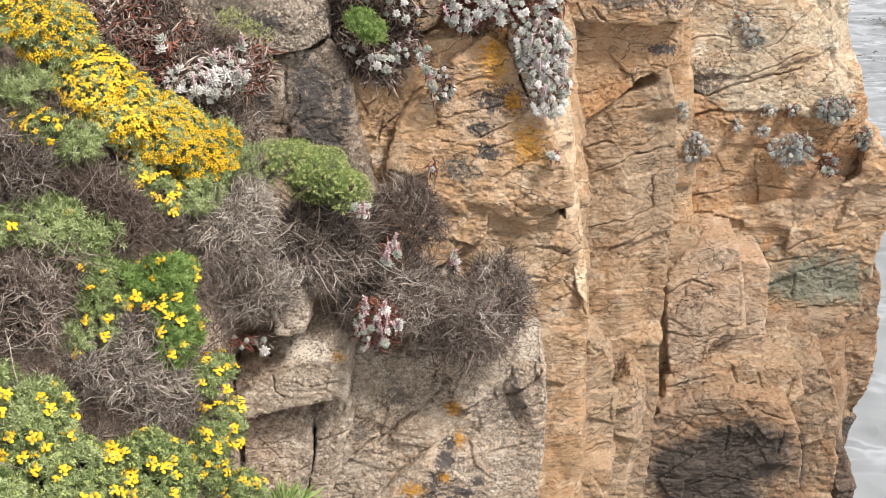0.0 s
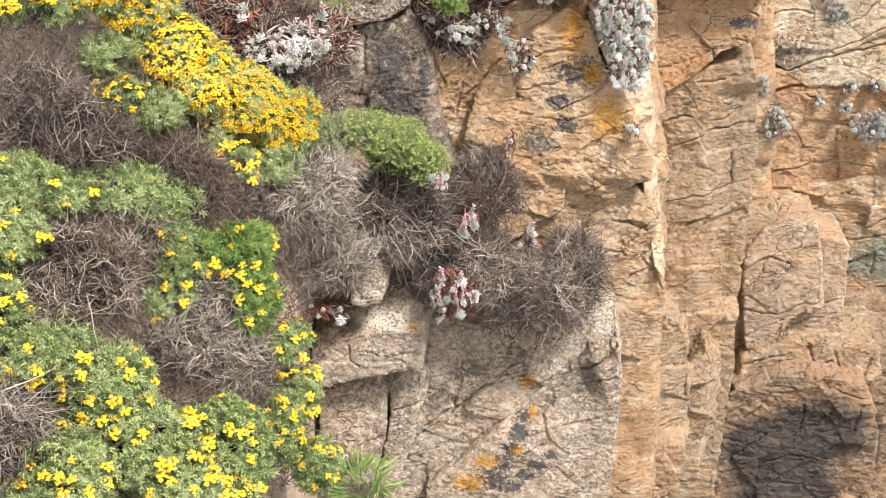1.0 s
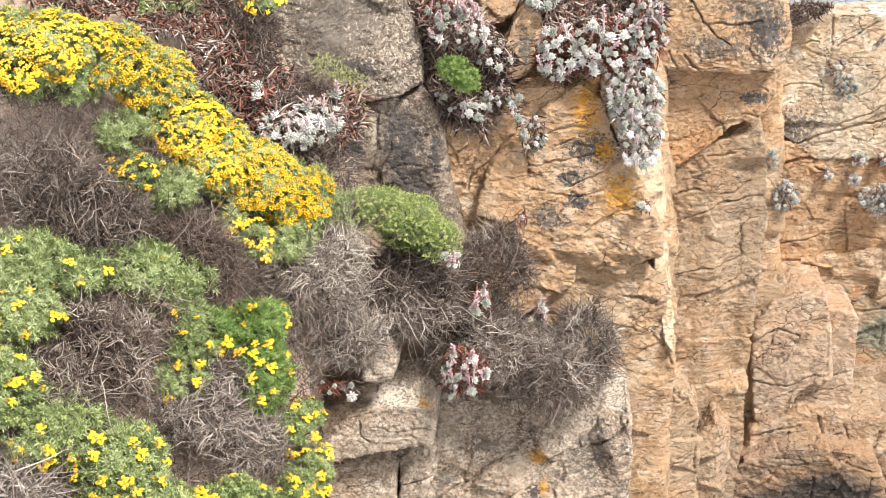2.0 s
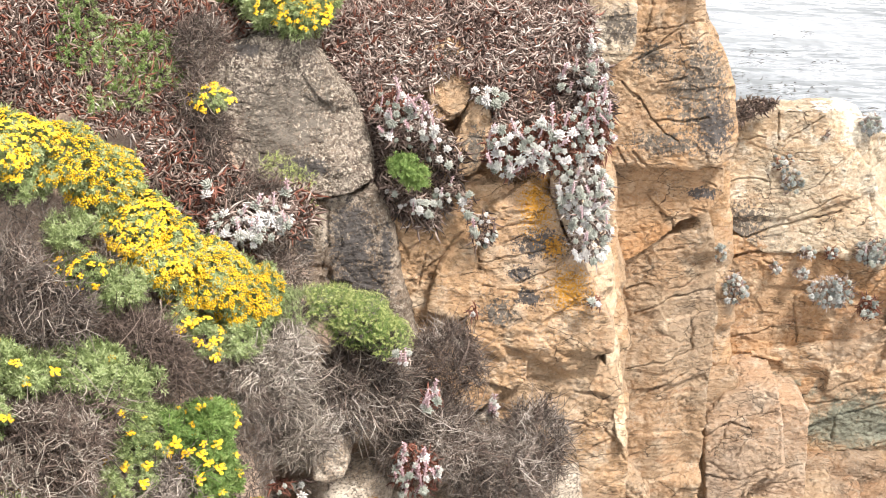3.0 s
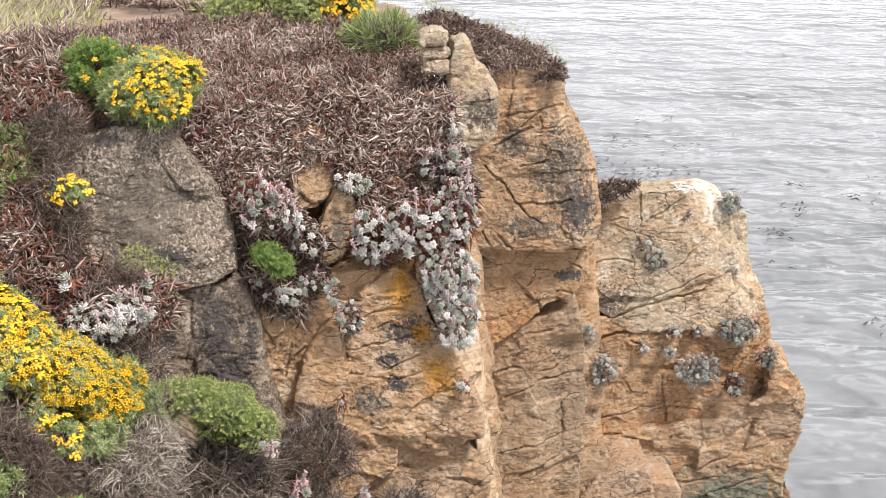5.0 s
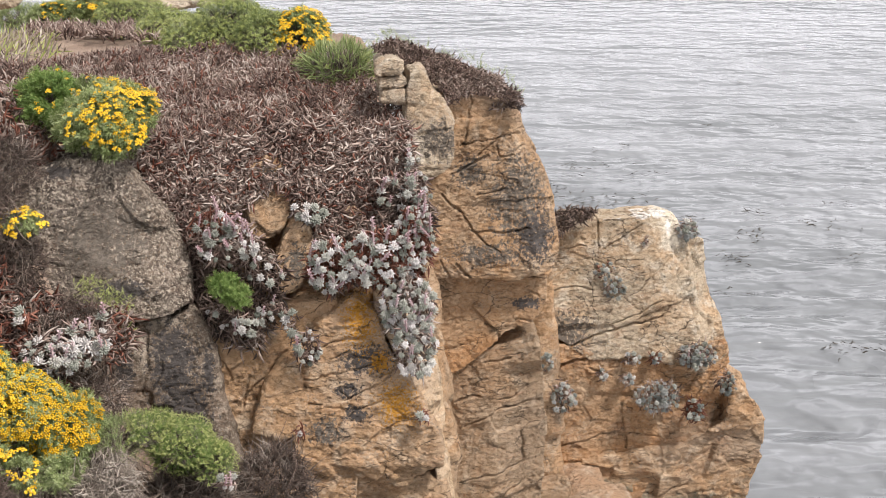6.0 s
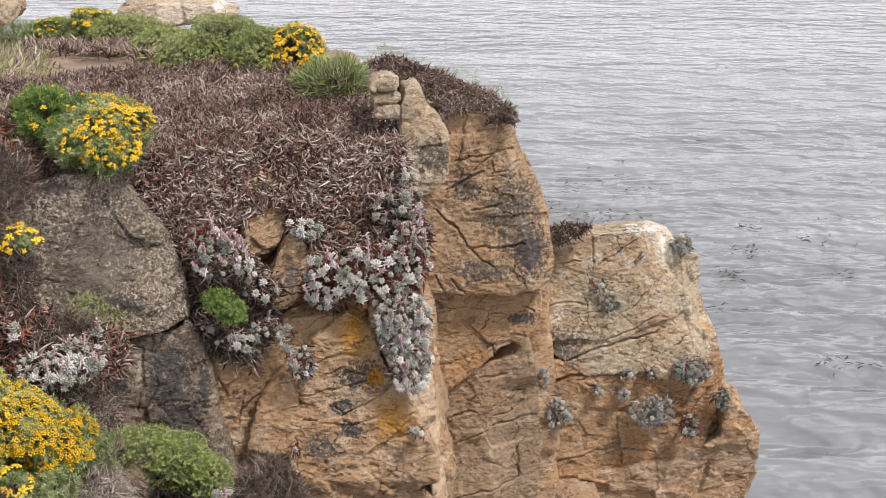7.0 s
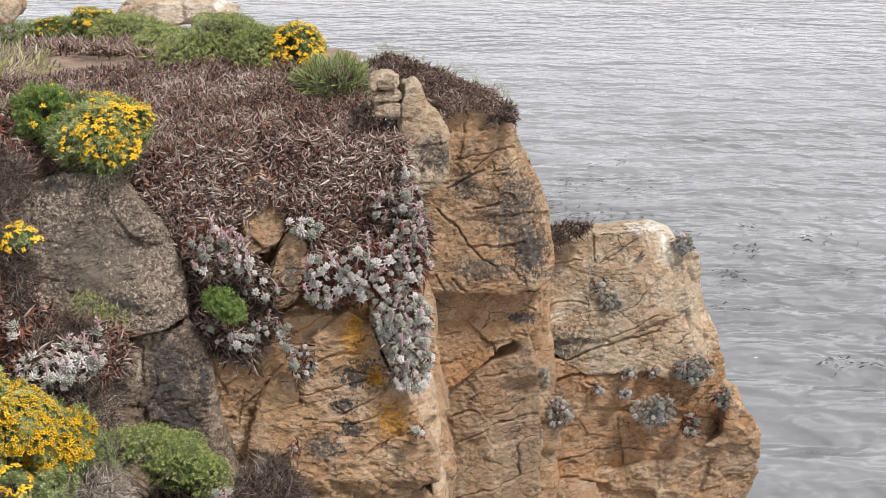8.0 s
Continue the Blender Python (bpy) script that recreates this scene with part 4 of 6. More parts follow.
rock("tide_rock", ([(1.41, 0.10), (1.52, 0.73), (1.64, 1.16), (2.07, 1.31), (2.45, 1.32), (2.80, 1.23), (2.94, 0.81), (3.00, 0.11), (3.03, -0.83), (1.36, -0.85)], 11.60, 0.53, -0.12), outer, BROWN, 1.2, 0.014, 0.45, 0.05, 0.03, seed=37, beds=1.5, deep_brown=[spot((2.42, 11.60, 0.72), 0.46, 0.34), spot((2.03, 11.60, 0.55), 0.4, 0.32), spot((2.22, 11.60, 0.10), 0.45, 0.4)],
     cuts=[(0.018, 0.05, 1.78, 0.86, 2.03, 1.13, 2.38, 1.21, 2.75, 1.11), (0.018, 0.05, 2.73, 0.73, 2.78, 1.04), (0.018, 0.05, 2.28, 1.02, 2.28, 0.72), (0.018, 0.05, 1.77, 0.51, 2, 0.71), (0.018, 0.05, 2.42, 0.8, 2.58, 1.03), (0.018, 0.05, 1.91, 0.32, 2.21, 0.48, 2.58, 0.41)])
rock("foot_rock", ([(3.18, 0.43), (3.43, 0.49), (3.57, 0.13), (3.62, -0.81), (3.19, -0.81)], 12.10, -0.10, 0.00), outer, SEAROCK, 1.0, 0.015, 0.25, 0.06, 0.03, seed=38)

# ---------------------------------------------------------------- ground and sea
def soil_material():
    m, nt, bsdf = shader("dry_soil")
    pos = stretched(nt, (1, 1, 1))
    a, b = noise_at(nt, pos, 2.0, 6), noise_at(nt, pos, 60.0, 5, 0.7)
    col = blend(nt, steps(nt, a, 0.35, 0.65), (0.30, 0.21, 0.15), (0.42, 0.31, 0.23))
    col = blend(nt, steps(nt, b, 0.42, 0.65, 0, 0.5), col, (0.15, 0.105, 0.08))
    nt.links.new(col, bsdf.inputs["Base Color"])
    bsdf.inputs["Roughness"].default_value = 0.95
    bumped(nt, bsdf, [(a, 0.4, 0.05), (b, 0.8, 0.02)])
    return m


SOIL = soil_material()


def slope_y(x, z):
    return 5.4 + 0.93 * x + 1.04 * z


def top_z(x, y):
    return 5.6 + 0.2 * (np.minimum(y, 13.2) - 10.3) - 0.055 * np.maximum(y - 13.2, 0) + 0.12 * (x + 1)


def edge_x(y):
    return np.interp(y, [3.0, 9.2, 9.7, 10.0, 10.3, 11.2, 11.9, 12.6, 13.6, 19.0, 22.0], [-1.5, -1.5, -1.0, -0.5, 0.55, 0.70, 1.25, 0.7, 0.15, -0.9, -2.5])


def ground_z(x, y):
    near = (y - 5.4 - 0.93 * x - 0.95 * np.clip((x + 2.2) / 1.1, 0, 1)) / 1.04 - 0.16
    z = np.minimum(near, top_z(x, y) - 0.06)
    p = np.c_[x * 1.3, y * 1.3, 0 * x]
    return z + 0.05 * fbm(p, 3) + 0.02 * fbm(p * 5, 2)


def bluff_ground():
    xs, ys = np.linspace(0, 1, 150) ** 1.6, np.concatenate([np.linspace(3.0, 14, 150), np.linspace(14.2, 22, 40)])
    V = []
    for y in ys:
        x = edge_x(y) - xs * 14.0
        z = ground_z(x, np.full_like(x, y))
        z = np.maximum(z, -2.0)
        V.append(np.c_[x, np.full_like(x, y), z])
    V = np.concatenate(V)
    n, w = len(ys), len(xs)
    faces = [(j * w + i, j * w + i + 1, (j + 1) * w + i + 1, (j + 1) * w + i) for j in range(n - 1) for i in range(w - 1)]
    # skirts down into the rock, so that the ground is solid
    rim = [j * w for j in range(n)] + [(n - 1) * w + i for i in range(1, w)]
    low = len(V)
    V = np.concatenate([V, V[rim] * (1, 1, 0) + (-0.05, 0, -2.2)])
    faces += [(rim[k], rim[k + 1], low + k + 1, low + k) for k in range(len(rim) - 1)]
    ob = mesh_object("ground", V, faces, SOIL, smooth=True)
    return tagged(ob, "dry brown soil of the sloping bluff under low plants", "ground", kind="structure")


ground = bluff_ground()


SEA = -0.5


def sea_material():
    m, nt, bsdf = shader("sea_water")

    def crests(scale, long, turn, detail=2):
        """Sharp-backed wavelets, long across the wind."""
        n = noise_at(nt, stretched(nt, (long, 1.0, 1.0), (0, 0, turn)), scale, detail, 0.5, 0.15)
        return sums(nt, "SUBTRACT", 1.0, sums(nt, "ABSOLUTE", sums(nt, "SUBTRACT", sums(nt, "MULTIPLY", n, 2.0), 1.0), 0.0))
    swell = noise_at(nt, stretched(nt, (0.5, 1.0, 1.0), (0, 0, 5)), 0.3, 2, 0.5)
    chop = noise_at(nt, stretched(nt, (0.8, 1.0, 1.0), (0, 0, -8)), 1.0, 2, 0.45, 0.1)
    tone = noise_at(nt, stretched(nt, (0.06, 0.16, 1)), 1.0, 4)
    col = blend(nt, steps(nt, tone, 0.35, 0.68), (0.19, 0.20, 0.205), (0.275, 0.285, 0.295))
    nt.links.new(col, bsdf.inputs["Base Color"])
    bsdf.inputs["Roughness"].default_value = 0.17
    bsdf.inputs["IOR"].default_value = 1.34
    bumped(nt, bsdf, [(swell, 0.5, 1.2), (chop, 0.9, 0.62), (crests(0.55, 0.7, 12), 0.7, 0.2), (crests(2.2, 0.8, -5), 0.5, 0.04)])
    return m


def sea_surface():
    ys = np.concatenate([np.linspace(-30, 10, 30), np.linspace(10.2, 60, 420), np.geomspace(60.3, 4500, 110)])
    V = []
    w = 300
    for y in ys:
        half = 24 + max(0, y) * 0.9
        x = np.linspace(-half, half + 6, w)
        z = np.full(w, SEA)
        if 10 < y < 400:
            p = np.c_[x * 0.42, np.full(w, y * 0.95), 0 * x]
            fade = min(1, max(0, (75 - y) / 50))
            z = SEA + fade * (0.06 * fbm(p, 3) + 0.025 * np.sin(y * 2.6 + 0.7 * x + 3 * value_noise(p * 0.6)))
        V.append(np.c_[x, np.full(w, y), z])
    n = len(ys)
    faces = [(j * w + i, j * w + i + 1, (j + 1) * w + i + 1, (j + 1) * w + i) for j in range(n - 1) for i in range(w - 1)]
    ob = mesh_object("sea", np.concatenate(V), faces, sea_material(), smooth=True)
    return tagged(ob, "grey rippled sea under an overcast sky", "sea", kind="structure")


sea_surface()

# ---------------------------------------------------------------- plant pieces
def tube(path, radii, sides=3):
    """A tapered stem along a path, ending in a point."""
    path = np.asarray(path, float)
    V, Fq = [], []
    for i, (c, r) in enumerate(zip(path, radii)):
        d = path[min(i + 1, len(path) - 1)] - path[max(i - 1, 0)]
        d /= np.linalg.norm(d) + 1e-9
        a = np.cross(d, (0.3, 0.9, 0.2))
        a /= np.linalg.norm(a) + 1e-9
        b = np.cross(d, a)
        for k in range(sides):
            t = 2 * math.pi * k / sides
            V.append(c + r * (math.cos(t) * a + math.sin(t) * b))
    for i in range(len(path) - 1):
        for k in range(sides):
            k2 = (k + 1) % sides
            Fq.append((i * sides + k, i * sides + k2, (i + 1) * sides + k2, (i + 1) * sides + k))
    return np.array(V), Fq


def joined(pieces):
    V, Fq, at = [], [], 0
    for v, f in pieces:
        V.append(v)
        Fq += [tuple(i + at for i in q) for q in f]
        at += len(v)
    return np.concatenate(V), Fq


def blade(root, tip, width, lift=(0, 0, 0.0), fold=0.15):
    """A folded leaf: two strips that meet in a keel."""
    root, tip = np.asarray(root, float), np.asarray(tip, float)
    d = tip - root
    side = np.cross(d, (0.0, 0.0, 1.0))
    if np.linalg.norm(side) < 1e-6:
        side = np.array((1.0, 0, 0))
    side /= np.linalg.norm(side)
    up = np.cross(side, d)
    up /= np.linalg.norm(up) + 1e-9
    mid = root + d * 0.55 + np.asarray(lift)
    keel = -up * width * fold
    V = np.array([root - side * width * 0.25, root + keel, root + side * width * 0.25,
                  mid - side * width * 0.5, mid + keel, mid + side * width * 0.5, tip])
    return V, [(0, 1, 4, 3), (1, 2, 5, 4), (3, 4, 6, 6), (4, 5, 6, 6)]


def tri(pieces):
    """As triangles alone, so that all faces of a template have one length."""
    v, f = pieces
    out = []
    for q in f:
        out.append(q[:3])
        if len(q) == 4 and q[3] != q[2]:
            out.append((q[0], q[2], q[3]))
    return v, out


def curled_leaf(r):
    """A dried three-sided ice plant leaf, one unit long."""
    bend, side = r.uniform(-1.0, 1.3), r.uniform(-0.9, 0.9)
    t = np.linspace(0, 1, 4)
    path = np.c_[bend * t ** 2 * 0.7, side * t ** 2, t - 0.3 * abs(bend) * t ** 2]
    return tri(tube(path, [0.06, 0.115, 0.095, 0.015]))


def twig(r, branches=2, bend=0.5):
    k, k2 = r.uniform(-bend, bend), r.uniform(-bend, bend)
    t = np.linspace(0, 1, 5)
    wob = r.normal(size=(5, 2)) * 0.05
    main = np.c_[k * t ** 2 + wob[:, 0], k2 * t ** 2 + wob[:, 1], t]
    out = [tube(main, [0.018, 0.017, 0.015, 0.012, 0.006])]
    for b in range(branches):
        i = 1 + b % 3
        d = np.array([r.uniform(-0.7, 0.7), r.uniform(-0.7, 0.7), 0.8])
        s = main[i] + np.linspace(0, 0.45, 3)[:, None] * d + np.c_[np.zeros(3), r.normal(size=3) * 0.03, np.zeros(3)]
        out.append(tube(s, [0.013, 0.011, 0.005]))
    return tri(joined(out))


def lobe(root, tip, width, fold=0.2):
    """A small leaf folded along its keel: two triangles."""
    d = tip - root
    side = np.cross(d, (0.21, 0.13, 1.0))
    side /= np.linalg.norm(side) + 1e-9
    up = np.cross(side, d)
    up /= np.linalg.norm(up) + 1e-9
    mid = root + 0.55 * d + up * width * fold
    return np.array([root, mid - side * width * 0.5, tip, mid + side * width * 0.5]), [(0, 1, 2), (0, 2, 3)]


def frond(r, pairs=5, length=0.34, width=0.07):
    """A lacy leaf: a stalk with narrow lobes on both sides, one unit long."""
    k = r.uniform(-0.35, 0.35)
    t = np.linspace(0, 1, 3)
    stalk = np.c_[k * t ** 2, 0.15 * k * t, t]
    out = [tube(stalk, [0.02, 0.016, 0.005])]
    for i in range(pairs):
        h = 0.2 + 0.75 * i / (pairs - 1)
        c = np.array([k * h * h, 0.15 * k * h, h])
        for s in (-1, 1):
            a = r.uniform(-0.7, 0.7)
            tip = c + length * (1.1 - 0.5 * h) * np.array([s * math.cos(a), math.sin(a), 0.65 + r.uniform(-0.1, 0.3)])
            out.append(lobe(c, tip, width * r.uniform(0.8, 1.3)))
    return tri(joined(out))


def tuft(r, leaves=26, reach=0.46, width=0.085):
    """A leafy shoot tip: whorls of short lobed leaves round a stem, like a small pompom, one unit high."""
    lean_ = r.uniform(-0.25, 0.25, 2)
    out = [tube([(0, 0, -0.3), (lean_[0] * 0.4, lean_[1] * 0.4, 0.3), (lean_[0], lean_[1], 0.85)], [0.03, 0.025, 0.012])]
    for i in range(leaves):
        h = 0.05 + 0.8 * (i + 0.5) / leaves
        a = i * 2.39996 + r.uniform(-0.4, 0.4)
        c = np.array([lean_[0] * h, lean_[1] * h, h])
        long = reach * r.uniform(0.75, 1.2) * (1.05 - 0.45 * h)
        tip = c + long * np.array([math.cos(a), math.sin(a), -0.1 + 1.1 * h + r.uniform(-0.2, 0.3)])
        out.append(lobe(c, tip, width * r.uniform(0.8, 1.25)))
    return tri(joined(out))


def flower_cluster(r, count=9):
    """A flat-topped cluster of small button heads, one unit across."""
    out = []
    for i in range(count):
        a, d = i * 2.4 + r.uniform(-0.3, 0.3), 0.46 * math.sqrt((i + 0.3) / count)
        c = np.array([d * math.cos(a), d * math.sin(a), 0.30 + r.uniform(-0.07, 0.07) - 0.75 * d * d])
        s = 0.46 / math.sqrt(count) * r.uniform(0.75, 1.25)
        n = 6
        rim = [c + s * np.array([math.cos(2 * math.pi * k / n), math.sin(2 * math.pi * k / n), r.uniform(-0.3, 0.0)]) for k in range(n)]
        low = c - np.array([0, 0, s * 0.7])
        top = c + np.array([0, 0, s * 0.3])
        V = np.array(rim + [top, low])
        out.append((V, [(k, (k + 1) % n, n) for k in range(n)] + [((k + 1) % n, k, n + 1) for k in range(n)]))
    return tri(joined(out))


def stalks(r, count=5):
    out = []
    for i in range(count):
        a = r.uniform(0, 6.28)
        path = [(0, 0, -0.6), (0.1 * math.cos(a), 0.1 * math.sin(a), -0.1), (0.28 * math.cos(a), 0.28 * math.sin(a), 0.26)]
        out.append(tube(path, [0.03, 0.025, 0.02]))
    return tri(joined(out))


def rosette(r, leaves=22):
    """A succulent rosette of thick pointed leaves that grow from one heart, one unit across."""
    V, Fq = [(0, 0, 0.04), (0, 0, -0.04)], []
    for i in range(leaves):
        a, f = i * 2.39996, i / leaves
        reach, rise = 0.54 - 0.36 * f, 0.10 + 0.44 * f ** 1.2
        w = 0.215 - 0.08 * f
        d = np.array([math.cos(a), math.sin(a), 0])
        s = np.array([-math.sin(a), math.cos(a), 0])
        up = np.array([0, 0, 1.0])
        mid, tip = d * reach * 0.62 + up * rise * 0.72, d * reach + up * (rise + r.uniform(0, 0.06))
        n = len(V)
        V += [mid - s * w * 0.5, mid + s * w * 0.5, mid + up * 0.05, mid - up * 0.06, tip]
        Fq += [(0, n + 2, n), (0, n + 1, n + 2), (n, n + 2, n + 4), (n + 2, n + 1, n + 4), (1, n, n + 3), (1, n + 3, n + 1), (n, n + 4, n + 3), (n + 1, n + 3, n + 4)]
    return np.array(V, float), Fq


def flower_spike(r):
    """A short budding flower stalk with scale-like bracts."""
    t = np.linspace(0, 1, 5)
    path = np.c_[0.12 * t ** 2, 0.05 * t, t]
    out = [tube(path, [0.05, 0.05, 0.05, 0.05, 0.02], 5)]
    for i in range(16):
        h, a = 0.1 + 0.85 * i / 16, i * 2.4
        c = np.array([0.12 * h * h, 0.05 * h, h])
        d = np.array([math.cos(a), math.sin(a), 0.55])
        out.append(blade(c, c + d * 0.17, 0.11))
    return tri(joined(out))


pr = np.random.default_rng(5)
LEAVES_DRY = [curled_leaf(pr) for _ in range(7)]
TWIGS = [twig(pr) for _ in range(7)]
ARCS = [twig(pr, 1, 0.9) for _ in range(6)]
NEEDLES = [frond(pr, 6, 0.26, 0.05) for _ in range(5)]
TUFTS = [tuft(pr) for _ in range(7)]
BLADES = [tri(joined([blade((0, 0, 0), (k, 0.1, 1), 0.09, (k * 0.1, 0, 0.02))])) for k in (-0.4, -0.1, 0.2, 0.5)]

DRY_MAT = plant_material("dried_ice_plant", [(0.036, 0.021, 0.017), (0.17, 0.107, 0.086), (0.39, 0.295, 0.245), (0.70, 0.615, 0.545)], 0.7)
RED_MAT = plant_material("reddened_ice_plant", [(0.06, 0.025, 0.018), (0.21, 0.072, 0.044), (0.35, 0.17, 0.12)], 0.6)
GREYTWIG = plant_material("grey_dead_twigs", [(0.03, 0.022, 0.018), (0.13, 0.103, 0.086), (0.32, 0.262, 0.216), (0.68, 0.60, 0.53)], 0.8)
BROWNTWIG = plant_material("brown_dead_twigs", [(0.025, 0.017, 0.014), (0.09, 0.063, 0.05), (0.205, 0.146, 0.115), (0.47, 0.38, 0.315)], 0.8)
STRAW = plant_material("bleached_grey_stems", [(0.09, 0.07, 0.055), (0.29, 0.24, 0.195), (0.48, 0.41, 0.34), (0.69, 0.62, 0.54)], 0.8)
GREEN = plant_material("grey_green_leaves", [(0.09, 0.13, 0.04), (0.29, 0.36, 0.14), (0.48, 0.54, 0.26), (0.66, 0.70, 0.44)], 0.6, 0.4)
BRIGHT = plant_material("fresh_green_leaves", [(0.10, 0.18, 0.04), (0.25, 0.36, 0.10), (0.46, 0.55, 0.22)], 0.55, 0.42)
LIME = plant_material("yellow_green_tips", [(0.30, 0.36, 0.10), (0.48, 0.53, 0.18), (0.66, 0.66, 0.30)], 0.6, 0.3)
YELLOW = plant_material("yellow_flower", [(0.76, 0.385, 0.011), (0.85, 0.52, 0.02), (0.875, 0.63, 0.065)], 0.6, 0.15)
STALK = plant_material("green_flower_stalk", [(0.12, 0.19, 0.06), (0.24, 0.30, 0.11)], 0.6)
CHALK = plant_material("chalky_succulent_leaf", [(0.38, 0.36, 0.33), (0.61, 0.575, 0.545), (0.79, 0.745, 0.73)], 0.7, by_object=True)
SAGE = plant_material("sage_green_succulent_leaf", [(0.21, 0.225, 0.18), (0.40, 0.40, 0.345), (0.66, 0.63, 0.59)], 0.7, by_object=True)
WINE = plant_material("wine_red_stalk", [(0.26, 0.11, 0.12), (0.52, 0.37, 0.38), (0.72, 0.64, 0.64)], 0.6, by_object=False)

HEADS = []
for k in range(4):
    me = bpy.data.meshes.new("flower_head")
    hv, hf = flower_cluster(pr, 7 + k)
    me.from_pydata(hv, [], hf)
    me.materials.append(YELLOW)
    HEADS.append(me)
ROSETTES = []
SLATE = plant_material("blue_grey_succulent_leaf", [(0.15, 0.165, 0.145), (0.27, 0.285, 0.26), (0.47, 0.465, 0.45)], 0.7, by_object=True)
for mat in (CHALK, SAGE, SAGE, SLATE, SLATE):
    me = bpy.data.meshes.new("rosette")
    rv, rf = rosette(pr, 24 + 3 * (len(ROSETTES) % 3))
    me.from_pydata(rv, [], rf)
    me.materials.append(mat)
    me.shade_smooth()
    ROSETTES.append(me)
SPIKE = bpy.data.meshes.new("flower_spike")
sv, sf = flower_spike(pr)
SPIKE.from_pydata(sv, [], sf)
SPIKE.materials.append(WINE)


def carpet(name, label, poly, place, n, templates, mats, low, high, r, lift=(0.0, -0.3, 0.8), wild=0.8, ragged=0.07, category="ground cover"):
    """A low mat of leaves over a piece of ground; place turns two plan numbers into points."""
    ab = in_polygon(poly, n, r, ragged)
    p = place(ab)
    thick = 0.5 + 0.5 * value_noise(p * 4.0)
    up = np.array(lift) / np.linalg.norm(lift)
    p = p + up * (thick * 0.09 * r.random(n))[:, None]
    w = up + wild * r.normal(size=(n, 3))
    thing = empty(name, tuple(p.mean(0)), label, category)
    share = r.random(n)
    at = 0.0
    for k, (mat, part_name, fraction) in enumerate(mats):
        sel = (share >= at) & (share < at + fraction)
        at += fraction
        many(part_name, templates, placed(p[sel], w[sel], r, low, high), mat, thing)
    return thing


def on_slope(ab):
    return np.c_[ab[:, 0], slope_y(ab[:, 0], ab[:, 1]) + 0.0, ab[:, 1]]


def on_top(ab):
    z = top_z(ab[:, 0], ab[:, 1])
    return np.c_[ab, z]


def on_face(y, zc, lean):
    return lambda ab: np.c_[ab[:, 0], y + lean * (ab[:, 1] - zc), ab[:, 1]]


def bush(name, label, mounds, r, leaf=GREEN, leaf_kind=None, per=2600, low=0.05, high=0.09, heads=0, head_size=0.05, twigs=0.25, twig_mat=GREYTWIG,
         lit=(0.0, -0.5, 0.8), head_side=None, category="shrub", wild=0.55, head_low=0.1, roll=0.0, tips=0.25, buds=0, bud_size=0.022):
    """A shrub of one or more mounds (centre, radii): twigs inside, leaves over them, flower heads on top."""
    base = np.mean([m[0] for m in mounds], axis=0)
    thing = empty(name, tuple(base), label, category)
    leaves, stems, tops = [], [], []
    for centre, radii in mounds:
        area = (radii[0] * radii[2] + radii[1] * radii[2] + radii[0] * radii[1]) * 3.0
        n = int(per * 0.8 * area)
        p, w = dome(centre, radii, n, r, lit, roll, -0.15)
        lump = value_noise(p * 13.0 + 7)
        p, w, lump = p[lump > -0.42], w[lump > -0.42], lump[lump > -0.42]
        p = np.array(centre) + (p - centre) * (0.76 + 0.16 * r.random((len(p), 1)) + 0.14 * lump[:, None])
        leaves.append(placed(p, w + wild * r.normal(size=p.shape) + (0, 0, 0.35), r, low, high))
        k = int(n * twigs)
        if k:
            p, w = dome(centre, radii, k, r, lit, roll, -0.4)
            root = np.array(centre) - np.array([0, 0, radii[2] * 0.5]) + 0.35 * (p - centre)
            m = basis(p - root, r.random(len(p)) * 6.28, np.linalg.norm(p - root, axis=1) * r.uniform(0.75, 1.02, len(p)), None)
            m[:, :3, 3] = root
            m[:, :3, :2] *= 0.8
            stems.append(m)
        k = int(heads * area)
        if k:
            p, w = dome(centre, radii, k * 2, r, lit, roll, head_low)
            if head_side is not None:
                side = (p - np.array(centre)) @ np.array(head_side) > r.normal(size=len(p)) * 0.07
                p, w = p[side], w[side]
            keep = np.ones(len(p), bool)
            for i in range(len(p)):
                if keep[i]:
                    near = np.linalg.norm(p[i + 1:] - p[i], axis=1) < head_size * 0.52
                    keep[i + 1:] &= ~near
            p, w = p[keep][:k], w[keep][:k]
            p = p + w * 0.03
            tops.append(placed(p, w + (0, -0.25, 0.9) + 0.2 * r.normal(size=p.shape), r, head_size * 0.7, head_size * 1.25))
    if stems:
        many("twig_tangle", TWIGS, np.concatenate(stems), twig_mat, thing)
    leaves = np.concatenate(leaves)
    many("foliage", leaf_kind or TUFTS, leaves, leaf, thing)
    if tips:
        some = leaves[r.random(len(leaves)) < tips * 0.5].copy()
        way = some[:, :3, 2] / np.linalg.norm(some[:, :3, 2], axis=1)[:, None]
        out_way = some[:, :3, 3] - base
        some[:, :3, 3] += way * 0.02 + 0.03 * out_way / (np.linalg.norm(out_way, axis=1)[:, None] + 1e-6)
        some[:, :3, :3] *= 0.55
        many("young_growth", NEEDLES, some, LIME, thing)
    if buds:
        made = []
        for centre, radii in mounds:
            area = (radii[0] * radii[2] + radii[1] * radii[2] + radii[0] * radii[1]) * 3.0
            p, w = dome(centre, radii, int(buds * area), r, lit, roll, 0.15)
            made.append(placed(p + w * 0.035, w + (0, 0, 0.6), r, bud_size * 0.7, bud_size * 1.3))
        many("bud_mass", [flower_cluster(r, 5)], np.concatenate(made), LIME, thing, smooth=False)
    if tops:
        tops = np.concatenate(tops)
